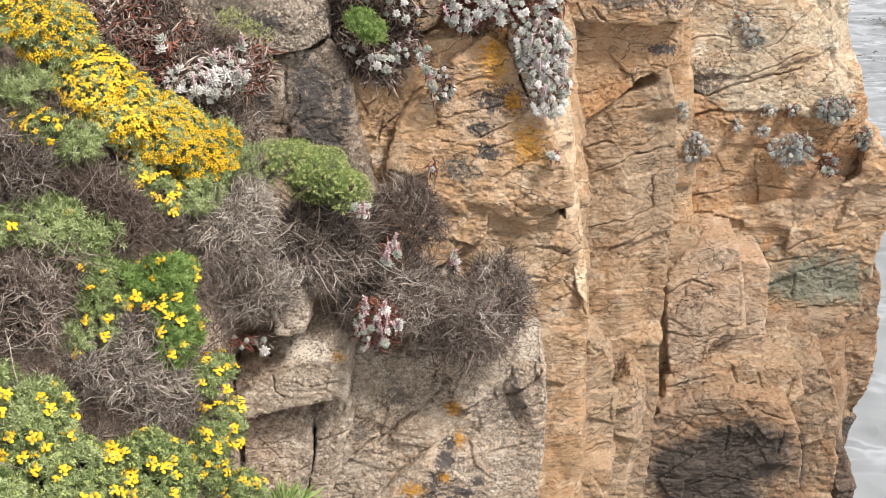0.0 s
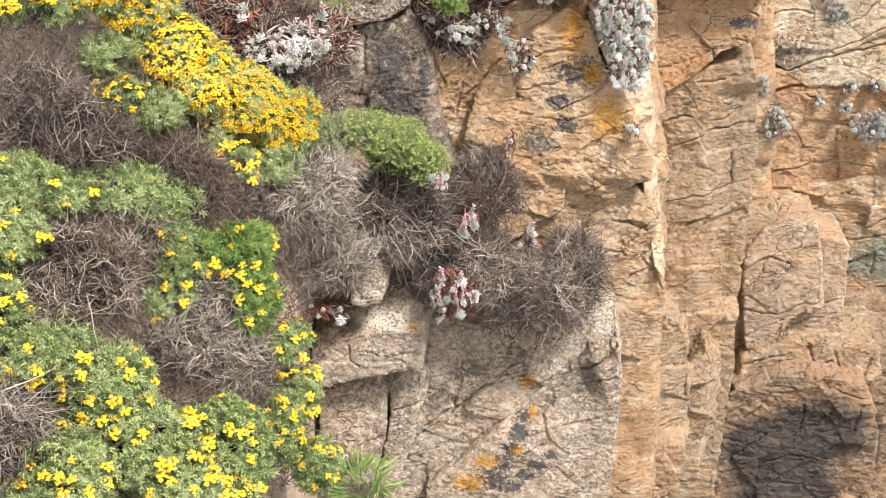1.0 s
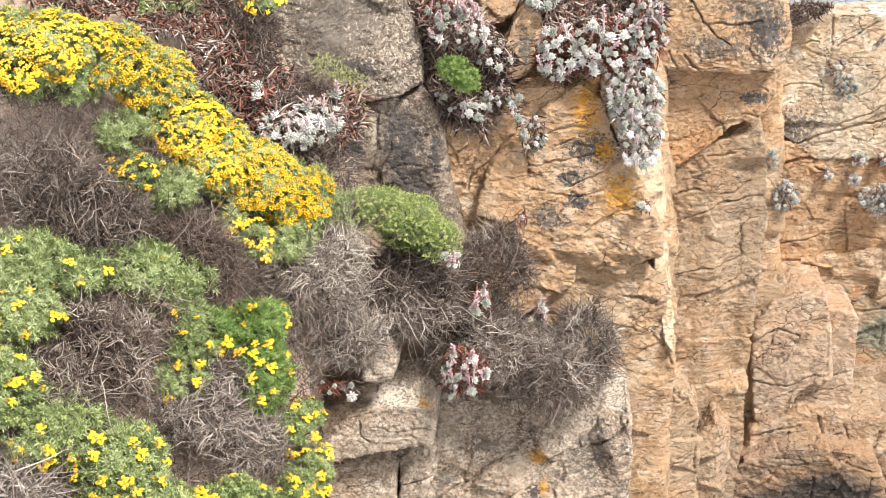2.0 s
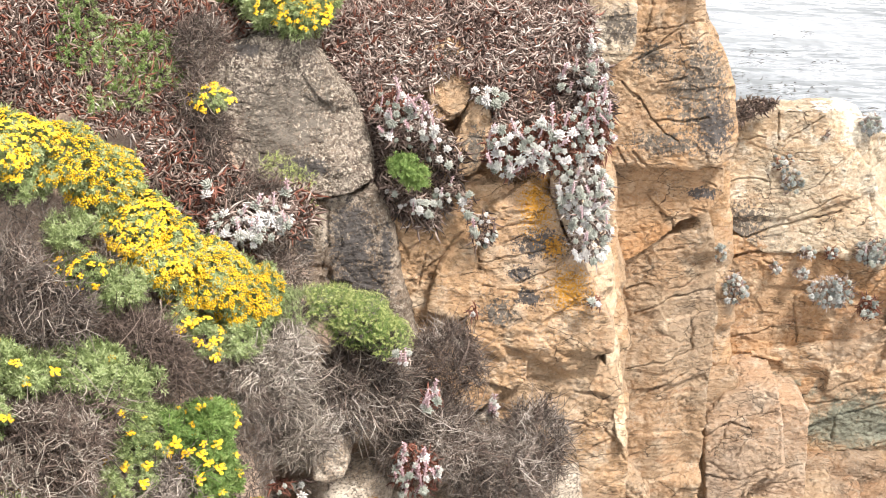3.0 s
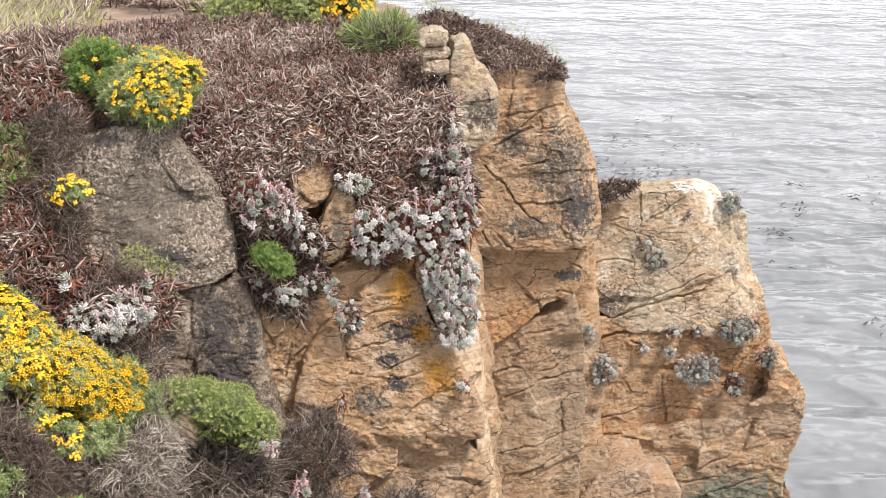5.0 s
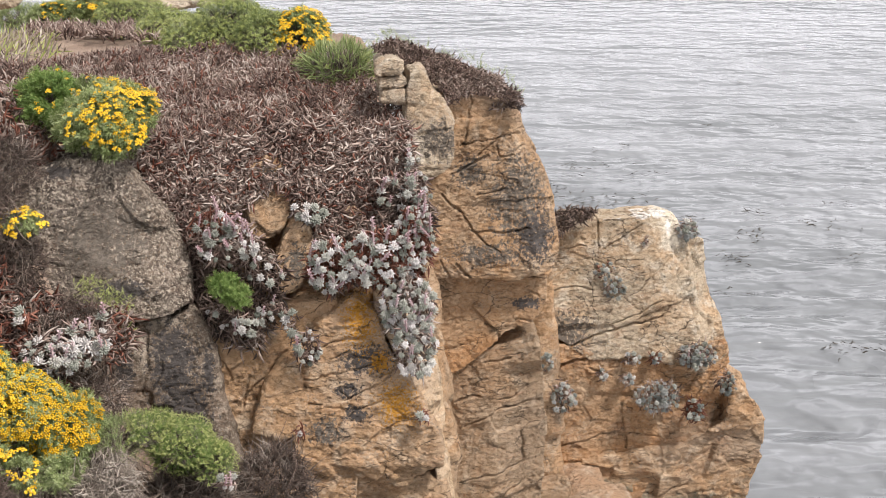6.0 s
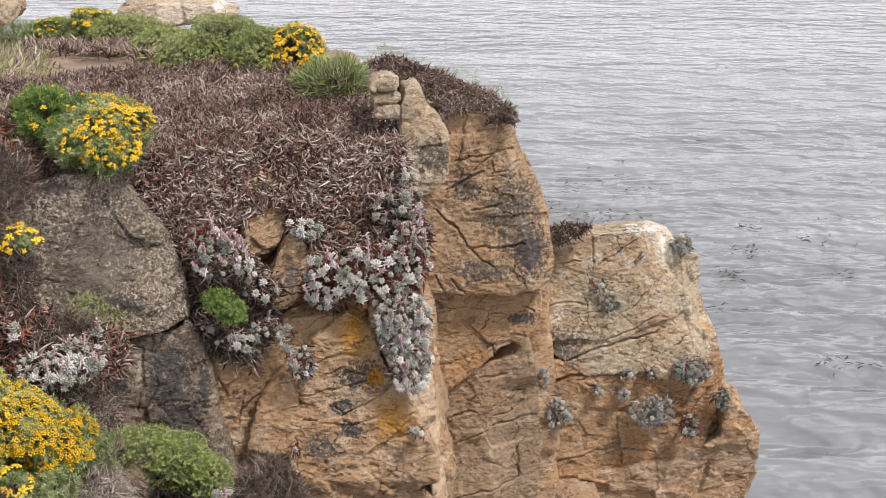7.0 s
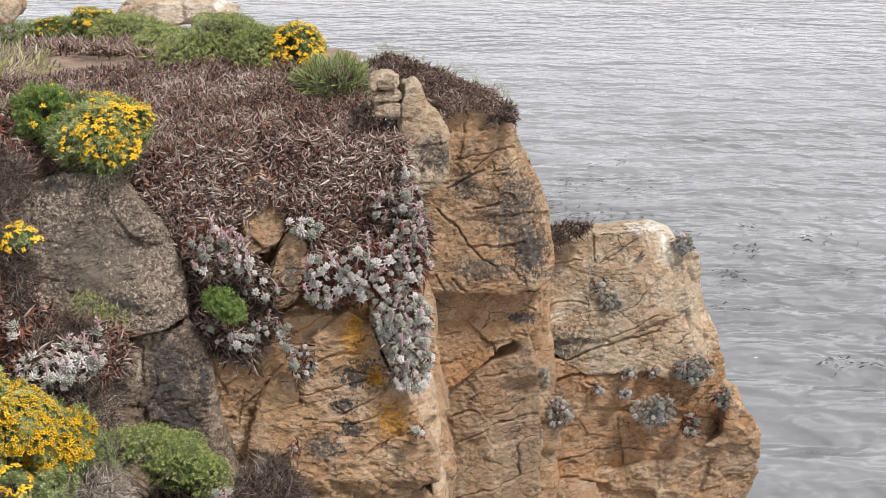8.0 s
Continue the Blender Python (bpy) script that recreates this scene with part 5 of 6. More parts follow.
        many("stalk_mass", [stalks(r)], tops, STALK, thing)
        inverse = np.eye(4)
        inverse[:3, 3] = -np.array(thing.location)
        for i, m in enumerate(tops[:300]):
            head = new("flower_head", HEADS[i % 4])
            head.parent = thing
            head.matrix_basis = Matrix((inverse @ m).tolist())
        if len(tops) > 300:
            many("flower_mass", [flower_cluster(r, 9)], tops[300:], YELLOW, thing, smooth=False)
    return thing


def twiggy(name, label, mounds, r, mat=GREYTWIG, per=2500, kind=None, thin=0.55, low=0.10, high=0.24, lit=(0, -0.6, 0.7), wild=1.0, category="dry shrub", second=None):
    """A leafless shrub: a dense tangle of thin dead twigs."""
    base = np.mean([m[0] for m in mounds], axis=0)
    thing = empty(name, tuple(base), label, category)
    for k, (m_use, share) in enumerate(((mat, 0.7), (second or mat, 0.3))):
        made = []
        for centre, radii in mounds:
            area = (radii[0] * radii[2] + radii[1] * radii[2] + radii[0] * radii[1]) * 3.0
            p, w = dome(centre, radii, int(per * 0.72 * area * share), r, lit, 0, -0.2)
            p = np.array(centre) + (p - centre) * (0.6 + 0.38 * r.random((len(p), 1)))
            q = placed(p, w + wild * r.normal(size=p.shape), r, low * 0.55, high * 0.6)
            q[:, :3, :2] *= thin * 4.6
            made.append(q)
        many("twig_tangle" if k == 0 else "bleached_tangle", kind or TWIGS + ARCS, np.concatenate(made), m_use, thing)
    return thing


def succulents(label, spots_, r, size=0.085, spikes=0.12, red=0.0, face=(0.0, -0.8, 0.55), dark=True, group="chalk succulents on the cliff", tone=0):
    """A clump of chalky rosettes: spots are (centre, half width, half height, count)."""
    for centre, a, b, count in spots_:
        thing = empty("succulent_clump", centre, label, "succulent", group)
        done = []
        tries = 0
        while len(done) < count * 0.8 and tries < count * 40:
            tries += 1
            g = r.uniform(-1, 1, 2)
            if g @ g > 1:
                continue
            p = np.array(centre) + (g[0] * a, r.uniform(-0.05, 0.03) - 0.05 * (1 - g @ g), g[1] * b)
            if all(np.linalg.norm((p - q)[[0, 2]]) > size * 0.55 for q in done):
                done.append(p)
        for i, p in enumerate(done):
            w = np.array([face]) + 0.42 * r.normal(size=(1, 3)) + np.array([[0.5 * (p[0] - centre[0]) / (a + 0.01), 0, 0.3 * (p[2] - centre[2]) / (b + 0.01)]])
            s = size * r.uniform(0.45, 1.25)
            m = basis(w, r.random(1) * 6.28, np.array([s]))[0]
            m[:3, 3] = p - np.array(thing.location)
            if r.random() < spikes:
                ob = new("flower_spike", SPIKE)
                m2 = basis(np.array([[0.1, -0.35, 1.0]]) + 0.25 * r.normal(size=(1, 3)), r.random(1) * 6.28, np.array([size * r.uniform(0.9, 1.7)]))[0]
                m2[:3, 3] = m[:3, 3]
                ob.parent, ob.matrix_basis = thing, Matrix(m2.tolist())
            ob = new("rosette", ROSETTES[(3 if i % 3 else 1) if tone == 2 else (i + tone) % 3])
            ob.parent, ob.matrix_basis = thing, Matrix(m.tolist())
        n = int(count * 9)
        g = r.uniform(-1, 1, (n * 2, 2))
        g = g[(g * g).sum(1) < 1][:n]
        p = np.array(centre) + np.c_[g[:, 0] * a, r.uniform(-0.01, 0.09, len(g)), g[:, 1] * b]
        many("dead_foliage", LEAVES_DRY, placed(p, np.array([[0, -0.4, -0.5]]) + r.normal(size=p.shape) * 0.7, r, size * 0.5, size * 0.95), RED_MAT if red and r.random() < red else DRY_MAT, thing)

# ---------------------------------------------------------------- the bluff top
r = np.random.default_rng(21)
carpet("ice_plant_mat", "dried brown and grey ice plant mat spread over the bluff top", [(-3.12, 13.84), (-2.22, 13.76), (-1.31, 13.53), (-0.41, 12.94), (0.15, 12.56), (0.35, 11.91), (0.55, 11.36), (0.57, 10.76), (0.27, 10.18), (-0.27, 10.26), (-1.05, 10.60), (-1.37, 11.00), (-2.25, 12.23), (-2.86, 12.63)], on_top, 24000,
       LEAVES_DRY, [(DRY_MAT, "dried_leaves", 0.9), (RED_MAT, "red_leaves", 0.1)], 0.034, 0.068, r, (0.1, -0.35, 0.7), 1.5)
carpet("ice_plant_curtain", "dried ice plant hanging over the cliff edge", [(-1.44, 5.89), (-0.56, 6.04), (0.53, 6.12), (0.65, 5.87), (0.63, 5.56), (0.44, 5.52), (0.32, 5.31), (0.13, 5.33), (0.02, 5.38), (-0.17, 5.33), (-0.21, 5.62), (-0.40, 5.76), (-0.53, 5.65), (-0.59, 5.37), (-0.78, 5.26), (-0.97, 5.23), (-1.09, 5.47), (-1.24, 5.66)], on_face(10.12, 5.45, 0.45), 9000,
       LEAVES_DRY, [(DRY_MAT, "dried_leaves", 0.9), (RED_MAT, "red_leaves", 0.1)], 0.055, 0.10, r, (0.05, -0.6, -0.35), 0.6)
carpet("ice_plant_fringe", "dry brown ice plant fringe over the overhanging rock", [(0.36, 6.47), (0.55, 6.44), (0.81, 6.37), (1.02, 6.29), (1.24, 6.22), (1.35, 6.16), (1.38, 6.04), (1.29, 6.12), (1.12, 6.14), (1.02, 6.10), (0.85, 6.10), (0.79, 6.20), (0.58, 6.29), (0.41, 6.34)], on_face(11.06, 6.03, 1.0), 6000,
       LEAVES_DRY, [(DRY_MAT, "dried_leaves", 0.6), (BROWNTWIG, "brown_leaves", 0.4)], 0.024, 0.048, r, (0.1, -0.5, -0.2), 0.9, 0.03)
carpet("ice_plant_fringe", "brown dried mat on top of the overhanging rock", [(0.32, 12.88), (0.61, 12.68), (0.99, 12.24), (1.30, 11.74), (1.41, 11.11), (1.21, 11.23), (0.82, 11.65), (0.54, 12.09)], lambda ab: on_top(ab) - (0, 0, 0.05), 4200,
       LEAVES_DRY, [(DRY_MAT, "dried_leaves", 0.6), (BROWNTWIG, "brown_leaves", 0.4)], 0.03, 0.06, r, (0.1, -0.4, 0.5), 1.0, 0.03)
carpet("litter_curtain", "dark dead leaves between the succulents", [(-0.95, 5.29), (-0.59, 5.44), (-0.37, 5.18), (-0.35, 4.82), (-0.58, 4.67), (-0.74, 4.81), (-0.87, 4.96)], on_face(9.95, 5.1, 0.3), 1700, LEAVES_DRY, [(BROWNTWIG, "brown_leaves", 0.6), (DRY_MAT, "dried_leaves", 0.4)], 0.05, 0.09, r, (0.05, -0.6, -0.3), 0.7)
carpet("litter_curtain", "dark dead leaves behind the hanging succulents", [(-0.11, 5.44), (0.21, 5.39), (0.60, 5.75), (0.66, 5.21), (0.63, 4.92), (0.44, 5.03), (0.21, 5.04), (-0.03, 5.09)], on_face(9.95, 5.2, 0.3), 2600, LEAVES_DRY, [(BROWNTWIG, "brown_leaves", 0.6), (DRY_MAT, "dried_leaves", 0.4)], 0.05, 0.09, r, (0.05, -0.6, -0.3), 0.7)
carpet("dry_tuft", "dark brown dried plants on top of the sea rock", [(1.84, 4.70), (1.84, 4.87), (2.02, 4.89), (2.26, 4.85), (2.19, 4.78), (2.01, 4.75), (1.90, 4.68)], on_face(12.5, 4.72, 0.3), 800, LEAVES_DRY, [(BROWNTWIG, "brown_leaves", 0.8), (DRY_MAT, "dried_leaves", 0.2)], 0.03, 0.06, r, (0.05, -0.5, 0.2), 0.9, 0.03)
carpet("ice_plant_slope", "reddish brown dried ice plant on the steep slope", [(-3.47, 6.32), (-2.91, 6.33), (-2.19, 6.36), (-1.74, 6.05), (-1.82, 5.90), (-2.10, 5.92), (-2.05, 5.56), (-1.94, 5.34), (-1.73, 5.11), (-1.24, 4.91), (-1.48, 4.74), (-1.69, 4.77), (-1.89, 4.92), (-2.21, 5.17), (-2.23, 5.37), (-2.54, 5.54), (-2.79, 5.64), (-3.38, 5.85)], lambda ab: on_slope(ab) + (0, 0.12, 0), 9500,
       LEAVES_DRY, [(DRY_MAT, "dried_leaves", 0.35), (RED_MAT, "red_leaves", 0.27), (BROWNTWIG, "brown_leaves", 0.38)], 0.05, 0.095, r, (0.2, -0.6, 0.2), 0.6)
carpet("slope_back_mat", "dry grey ice plant on the upper slope", [(-5.47, 12.03), (-3.12, 13.84), (-3.20, 15.69), (-2.25, 12.23), (-1.80, 10.94), (-1.97, 10.08), (-3.34, 10.50), (-5.06, 11.02)], on_top, 5000,
       LEAVES_DRY, [(DRY_MAT, "dried_leaves", 0.9), (GREYTWIG, "grey_leaves", 0.1)], 0.06, 0.1, r, (0.1, -0.35, 0.8), 0.6)
carpet("green_groundcover", "low fresh green ground cover among dry ice plant", [(-2.89, 6.21), (-2.52, 6.13), (-2.08, 5.79), (-2.03, 5.54), (-2.29, 5.56), (-2.58, 5.79), (-2.80, 5.97)], lambda ab: on_slope(ab) + (0, 0.06, 0.0), 900, TUFTS,
       [(GREEN, "leaves", 0.5), (BRIGHT, "bright_leaves", 0.5)], 0.03, 0.06, r, (0.1, -0.6, 0.6), 0.7, 0.16)
carpet("moss_patch", "yellow green low growth on the foot of the grey slab", [(-1.62, 5.15), (-1.47, 5.30), (-1.29, 5.19), (-1.22, 5.00), (-1.30, 4.85), (-1.52, 4.85)], on_face(9.5, 4.97, 0.1), 420, NEEDLES, [(LIME, "leaves", 1.0)], 0.03, 0.055, r, (0, -0.8, 0.5), 0.7)
twiggy("dry_tangle", "grey dry stems below the grey slab", [((-1.59, 9.30, 4.96), (0.22, 0.2, 0.2)), ((-1.96, 9.60, 5.92), (0.18, 0.2, 0.2))], r, BROWNTWIG, 4500, None, 0.55, 0.06, 0.12, second=GREYTWIG)
twiggy("dry_tangle", "dry brown stems at the foot of the dark rock", [((-1.45, 9.20, 4.50), (0.2, 0.2, 0.2)), ((-1.75, 9.10, 4.76), (0.3, 0.2, 0.14))], r, BROWNTWIG, 2200, None, 0.6, 0.08, 0.16, second=GREYTWIG)

bush("yellow_flower_bush", "round bush with yellow flower clusters on the cliff edge", [((-1.42, 10.00, 6.13), (0.30, 0.28, 0.24))], r, GREEN, None, 3000, 0.06, 0.095, 520, 0.042, 0.2, head_side=(0.9, -0.2, 0.1))
bush("green_bush", "leafy green bush with few flowers at the cliff edge", [((-1.79, 10.20, 6.23), (0.22, 0.22, 0.18))], r, BRIGHT, None, 2800, 0.06, 0.095, 60, 0.036, 0.3, head_side=(0.2, 0.0, 0.9))
bush("yellow_flower_plant", "small dry plant topped with yellow flowers", [((-1.86, 9.35, 5.64), (0.11, 0.10, 0.06))], r, GREEN, None, 3000, 0.03, 0.05, 420, 0.045, 0.4)
twiggy("dry_tangle", "dark dry stems along the foot of the grey slab", [((-1.97, 9.40, 5.56), (0.16, 0.16, 0.22)), ((-1.94, 9.30, 5.20), (0.2, 0.16, 0.2)), ((-1.75, 9.22, 5.01), (0.2, 0.16, 0.14))], r, BROWNTWIG, 3000, None, 0.6, 0.07, 0.15, second=GREYTWIG)
twiggy("flower_plant_stem", "dry brown stems of the small flowering plant", [((-1.87, 9.40, 5.38), (0.12, 0.1, 0.20))], r, BROWNTWIG, 1800, None, 0.6, 0.08, 0.16, second=GREYTWIG)

# ---------------------------------------------------------------- the yellow bank and the shrubs below it
bush("yellow_flower_bank", "dense bank of yellow flower clusters over green foliage", [((-2.95, 8.39, 5.51), (0.34, 0.3, 0.26)), ((-2.65, 8.58, 5.43), (0.24, 0.25, 0.20)), ((-2.40, 8.67, 5.29), (0.22, 0.22, 0.20))], r, GREEN, None, 2200, 0.06, 0.09, 560, 0.044, 0.25, head_low=0.3)
bush("yellow_flower_bank", "long drift of yellow flower clusters down the slope", [((-2.18, 8.60, 5.03), (0.2, 0.22, 0.18)), ((-2.04, 8.57, 4.87), (0.24, 0.24, 0.20)), ((-1.80, 8.63, 4.71), (0.26, 0.25, 0.20)), ((-1.56, 8.68, 4.55), (0.20, 0.22, 0.18))], r, GREEN, None, 2200, 0.06, 0.09, 900, 0.044, 0.2, head_low=0.2)
bush("yellow_flower_bank", "loose trail of yellow flowers below the bank", [((-2.45, 8.22, 4.90), (0.17, 0.12, 0.06)), ((-1.80, 8.34, 4.43), (0.12, 0.12, 0.10)), ((-1.91, 8.36, 4.55), (0.07, 0.1, 0.06))], r, GREEN, None, 2200, 0.04, 0.07, 220, 0.052, 0.3, head_low=0.0)
bush("green_shrub", "bright green cushion shrub with pale yellow tips", [((-1.06, 8.90, 4.43), (0.17, 0.2, 0.085)), ((-0.88, 8.88, 4.38), (0.18, 0.22, 0.095)), ((-0.73, 8.86, 4.26), (0.13, 0.18, 0.10)), ((-0.99, 8.95, 4.28), (0.17, 0.16, 0.09))], r, BRIGHT, NEEDLES, 5200, 0.032, 0.058, 0, 0.03, 0.6, roll=20, tips=1.1, buds=1000, bud_size=0.018, wild=0.45)
bush("green_bush", "dull green leafy stems below the yellow bank", [((-2.26, 8.27, 4.77), (0.2, 0.16, 0.1)), ((-2.54, 8.33, 5.09), (0.16, 0.16, 0.1)), ((-1.59, 8.48, 4.38), (0.14, 0.15, 0.1))], r, GREEN, None, 2000, 0.05, 0.08, 0, twigs=0.6)
bush("green_shrub", "dull green cushion beside the bright shrub", [((-1.28, 8.90, 4.39), (0.17, 0.2, 0.12))], r, GREEN, NEEDLES, 3600, 0.04, 0.065, 0, twigs=0.4)
twiggy("dead_shrub", "dead shrub with dark grey arching twigs", [((-0.91, 8.95, 3.86), (0.30, 0.28, 0.27))], r, GREYTWIG, 3000, ARCS, 0.55, 0.12, 0.24, second=BROWNTWIG)
twiggy("dead_shrub", "fine purplish grey dead shrub against the rock", [((-0.39, 9.30, 3.89), (0.25, 0.22, 0.27)), ((-0.51, 9.15, 3.55), (0.25, 0.25, 0.2))], r, BROWNTWIG, 4200, None, 0.5, 0.08, 0.17, second=GREYTWIG)
twiggy("dead_shrub", "tan dry shrub with upright wiry stems", [((-1.41, 8.55, 4.09), (0.24, 0.25, 0.34)), ((-1.29, 8.65, 3.68), (0.24, 0.25, 0.16))], r, STRAW, 4200, TWIGS, 0.5, 0.09, 0.21, second=GREYTWIG)
twiggy("dead_shrub", "wide grey dead shrub on the rock ledge", [((-0.48, 9.05, 3.46), (0.36, 0.3, 0.22)), ((0.00, 9.15, 3.20), (0.38, 0.3, 0.24)), ((0.23, 9.30, 3.34), (0.20, 0.2, 0.26))], r, GREYTWIG, 2700, None, 0.5, 0.10, 0.20, second=BROWNTWIG)

# ---------------------------------------------------------------- the near slope
carpet("undergrowth", "dry twiggy undergrowth covering the slope between bushes", [(-3.73, 5.73), (-2.74, 5.34), (-2.20, 4.89), (-1.81, 4.51), (-1.36, 3.98), (-1.36, 3.45), (-1.42, 2.51), (-3.28, 3.36)], lambda ab: on_slope(ab) + (0, 0.02, 0), 17000,
       TWIGS + ARCS, [(BROWNTWIG, "brown_litter", 0.55), (GREYTWIG, "grey_litter", 0.45)], 0.07, 0.14, r, (0.1, -0.6, 0.5), 0.8)
twiggy("dead_shrub", "grey brown dead twigs among flowering plants", [((-2.83, 7.87, 4.90), (0.34, 0.25, 0.26)), ((-2.57, 7.92, 4.72), (0.26, 0.22, 0.18))], r, GREYTWIG, 2400, None, 0.5, 0.10, 0.2, second=BROWNTWIG)
twiggy("dead_shrub", "dark brown dead stems below the flowers", [((-2.18, 8.08, 4.53), (0.28, 0.2, 0.14)), ((-1.96, 8.12, 4.37), (0.16, 0.2, 0.16))], r, BROWNTWIG, 3000, None, 0.6, 0.08, 0.16)
twiggy("dead_shrub", "brown and pale dead stems with grey tips", [((-2.46, 7.42, 4.15), (0.30, 0.22, 0.26)), ((-2.65, 7.16, 4.06), (0.24, 0.2, 0.2)), ((-2.30, 7.67, 4.24), (0.2, 0.2, 0.2))], r, BROWNTWIG, 2600, None, 0.55, 0.09, 0.2, second=STRAW)
twiggy("dead_shrub", "pale dry stems along the slope", [((-1.97, 7.47, 3.75), (0.26, 0.2, 0.16)), ((-1.67, 7.53, 3.54), (0.2, 0.2, 0.14)), ((-1.85, 7.71, 3.88), (0.16, 0.2, 0.12))], r, GREYTWIG, 2400, None, 0.55, 0.09, 0.18, second=STRAW)
twiggy("dead_shrub", "pale dead twigs at the foot of the slope", [((-2.77, 6.60, 3.62), (0.26, 0.2, 0.2))], r, GREYTWIG, 2200, ARCS, 0.6, 0.12, 0.24)
bush("green_bush", "feathery grey green bush with a few yellow flowers", [((-2.88, 7.51, 4.61), (0.22, 0.2, 0.15)), ((-2.87, 7.30, 4.40), (0.22, 0.2, 0.16)), ((-2.64, 7.63, 4.51), (0.15, 0.16, 0.10))], r, GREEN, None, 3000, 0.05, 0.085, 34, 0.062)
bush("green_bush", "feathery green bush on the slope", [((-2.37, 7.83, 4.45), (0.24, 0.2, 0.13)), ((-2.12, 7.94, 4.34), (0.15, 0.18, 0.12))], r, GREEN, None, 3000, 0.06, 0.10, 4, 0.045)
bush("green_bush", "feathery green growth between dead stems", [((-2.22, 7.79, 4.29), (0.17, 0.16, 0.12)), ((-2.11, 7.77, 4.17), (0.14, 0.15, 0.11)), ((-2.01, 7.81, 4.12), (0.10, 0.14, 0.10))], r, GREEN, None, 3000, 0.05, 0.085, 9, 0.05)
bush("green_bush", "fresh green bush with yellow flower clusters", [((-1.70, 8.01, 4.03), (0.15, 0.18, 0.14)), ((-1.67, 7.80, 3.80), (0.17, 0.18, 0.2)), ((-1.93, 7.84, 4.07), (0.12, 0.15, 0.12))], r, BRIGHT, None, 3000, 0.05, 0.085, 60, 0.062)
bush("green_bush", "dull green bush among dry stems", [((-2.06, 7.70, 4.06), (0.15, 0.16, 0.12)), ((-2.07, 7.55, 3.92), (0.15, 0.15, 0.1))], r, GREEN, None, 2600, 0.04, 0.07, 33, 0.06)
bush("green_bush", "yellow flowered grey green bush near the rock", [((-1.44, 7.72, 3.52), (0.12, 0.16, 0.13)), ((-1.38, 7.56, 3.31), (0.13, 0.16, 0.13)), ((-1.43, 7.36, 3.17), (0.12, 0.15, 0.2)), ((-1.24, 7.33, 2.97), (0.10, 0.15, 0.16))], r, GREEN, None, 2600, 0.04, 0.07, 95, 0.056, buds=120, bud_size=0.03)
bush("green_bush", "broad feathery grey green bush with yellow flowers", [((-2.67, 6.97, 3.89), (0.28, 0.22, 0.20)), ((-2.34, 7.03, 3.66), (0.28, 0.22, 0.18)), ((-2.99, 6.91, 4.12), (0.3, 0.25, 0.25))], r, GREEN, None, 2900, 0.05, 0.09, 42, 0.066, buds=120, bud_size=0.032)
bush("green_bush", "broad bush scattered with bright yellow flower clusters", [((-2.15, 6.89, 3.36), (0.34, 0.25, 0.24)), ((-1.74, 7.13, 3.22), (0.30, 0.25, 0.26)), ((-2.47, 6.62, 3.38), (0.26, 0.25, 0.2)), ((-1.88, 6.80, 3.03), (0.4, 0.3, 0.26)), ((-2.46, 6.37, 3.13), (0.4, 0.3, 0.26))], r, GREEN, None, 2900, 0.05, 0.09, 42, 0.07, buds=170, bud_size=0.034)
bush("green_bush", "low green growth at the foot of the rock", [((-1.00, 7.40, 2.81), (0.16, 0.15, 0.12))], r, BRIGHT, BLADES, 2200, 0.08, 0.16, 0, twigs=0.2)

# ---------------------------------------------------------------- succulents
r = np.random.default_rng(33)
succulents("chalky white succulent rosettes with pinkish flower stalks", [((-0.65, 9.75, 5.39), 0.20, 0.15, 26), ((-0.76, 9.80, 5.51), 0.12, 0.08, 8)], r, 0.085, 0.4, 0.4, tone=1)
succulents("pale grey succulent rosettes below a green tuft", [((-0.41, 9.80, 5.19), 0.11, 0.11, 10), ((-0.57, 9.75, 4.82), 0.15, 0.06, 14), ((-0.38, 9.78, 4.92), 0.1, 0.06, 8), ((-0.25, 9.70, 4.84), 0.06, 0.09, 6), ((-0.75, 9.70, 4.95), 0.04, 0.02, 3)], r, 0.07, 0.25, 0.3)
succulents("pale succulents hanging in a crack", [((-0.15, 9.62, 4.71), 0.085, 0.12, 15)], r, 0.075, 0.1, 0.3)
succulents("white succulent rosettes with red stalks on dark soil", [((-0.12, 10.00, 5.52), 0.12, 0.06, 10)], r, 0.085, 0.3, 0.9)
succulents("large hanging curtain of chalky succulent rosettes", [((0.02, 9.75, 5.22), 0.17, 0.17, 40), ((0.33, 9.72, 5.28), 0.22, 0.19, 62), ((0.55, 9.80, 5.33), 0.14, 0.24, 48), ((0.51, 9.70, 4.94), 0.18, 0.2, 56), ((0.56, 9.66, 4.68), 0.13, 0.19, 40)], r, 0.08, 0.3, 0.6)
succulents("sparse white succulents in dry ice plant", [((0.53, 10.20, 5.81), 0.09, 0.14, 10), ((0.45, 10.05, 5.63), 0.14, 0.12, 16), ((0.59, 9.95, 5.60), 0.09, 0.2, 20)], r, 0.078, 0.3, 0.5)
succulents("bright white succulent rosettes at the foot of the slope", [((-1.67, 8.92, 4.93), 0.17, 0.12, 30), ((-1.49, 9.00, 4.97), 0.14, 0.13, 24), ((-1.39, 9.10, 5.02), 0.06, 0.10, 9), ((-1.99, 8.85, 5.02), 0.05, 0.05, 4), ((-1.81, 8.95, 5.17), 0.03, 0.05, 3)], r, 0.095, 0.3, 0.3)
succulents("pinkish succulent with many upright flower stalks", [((-0.54, 8.62, 3.44), 0.15, 0.17, 22), ((-0.45, 8.70, 3.90), 0.06, 0.06, 6)], r, 0.08, 0.9, 0.8)
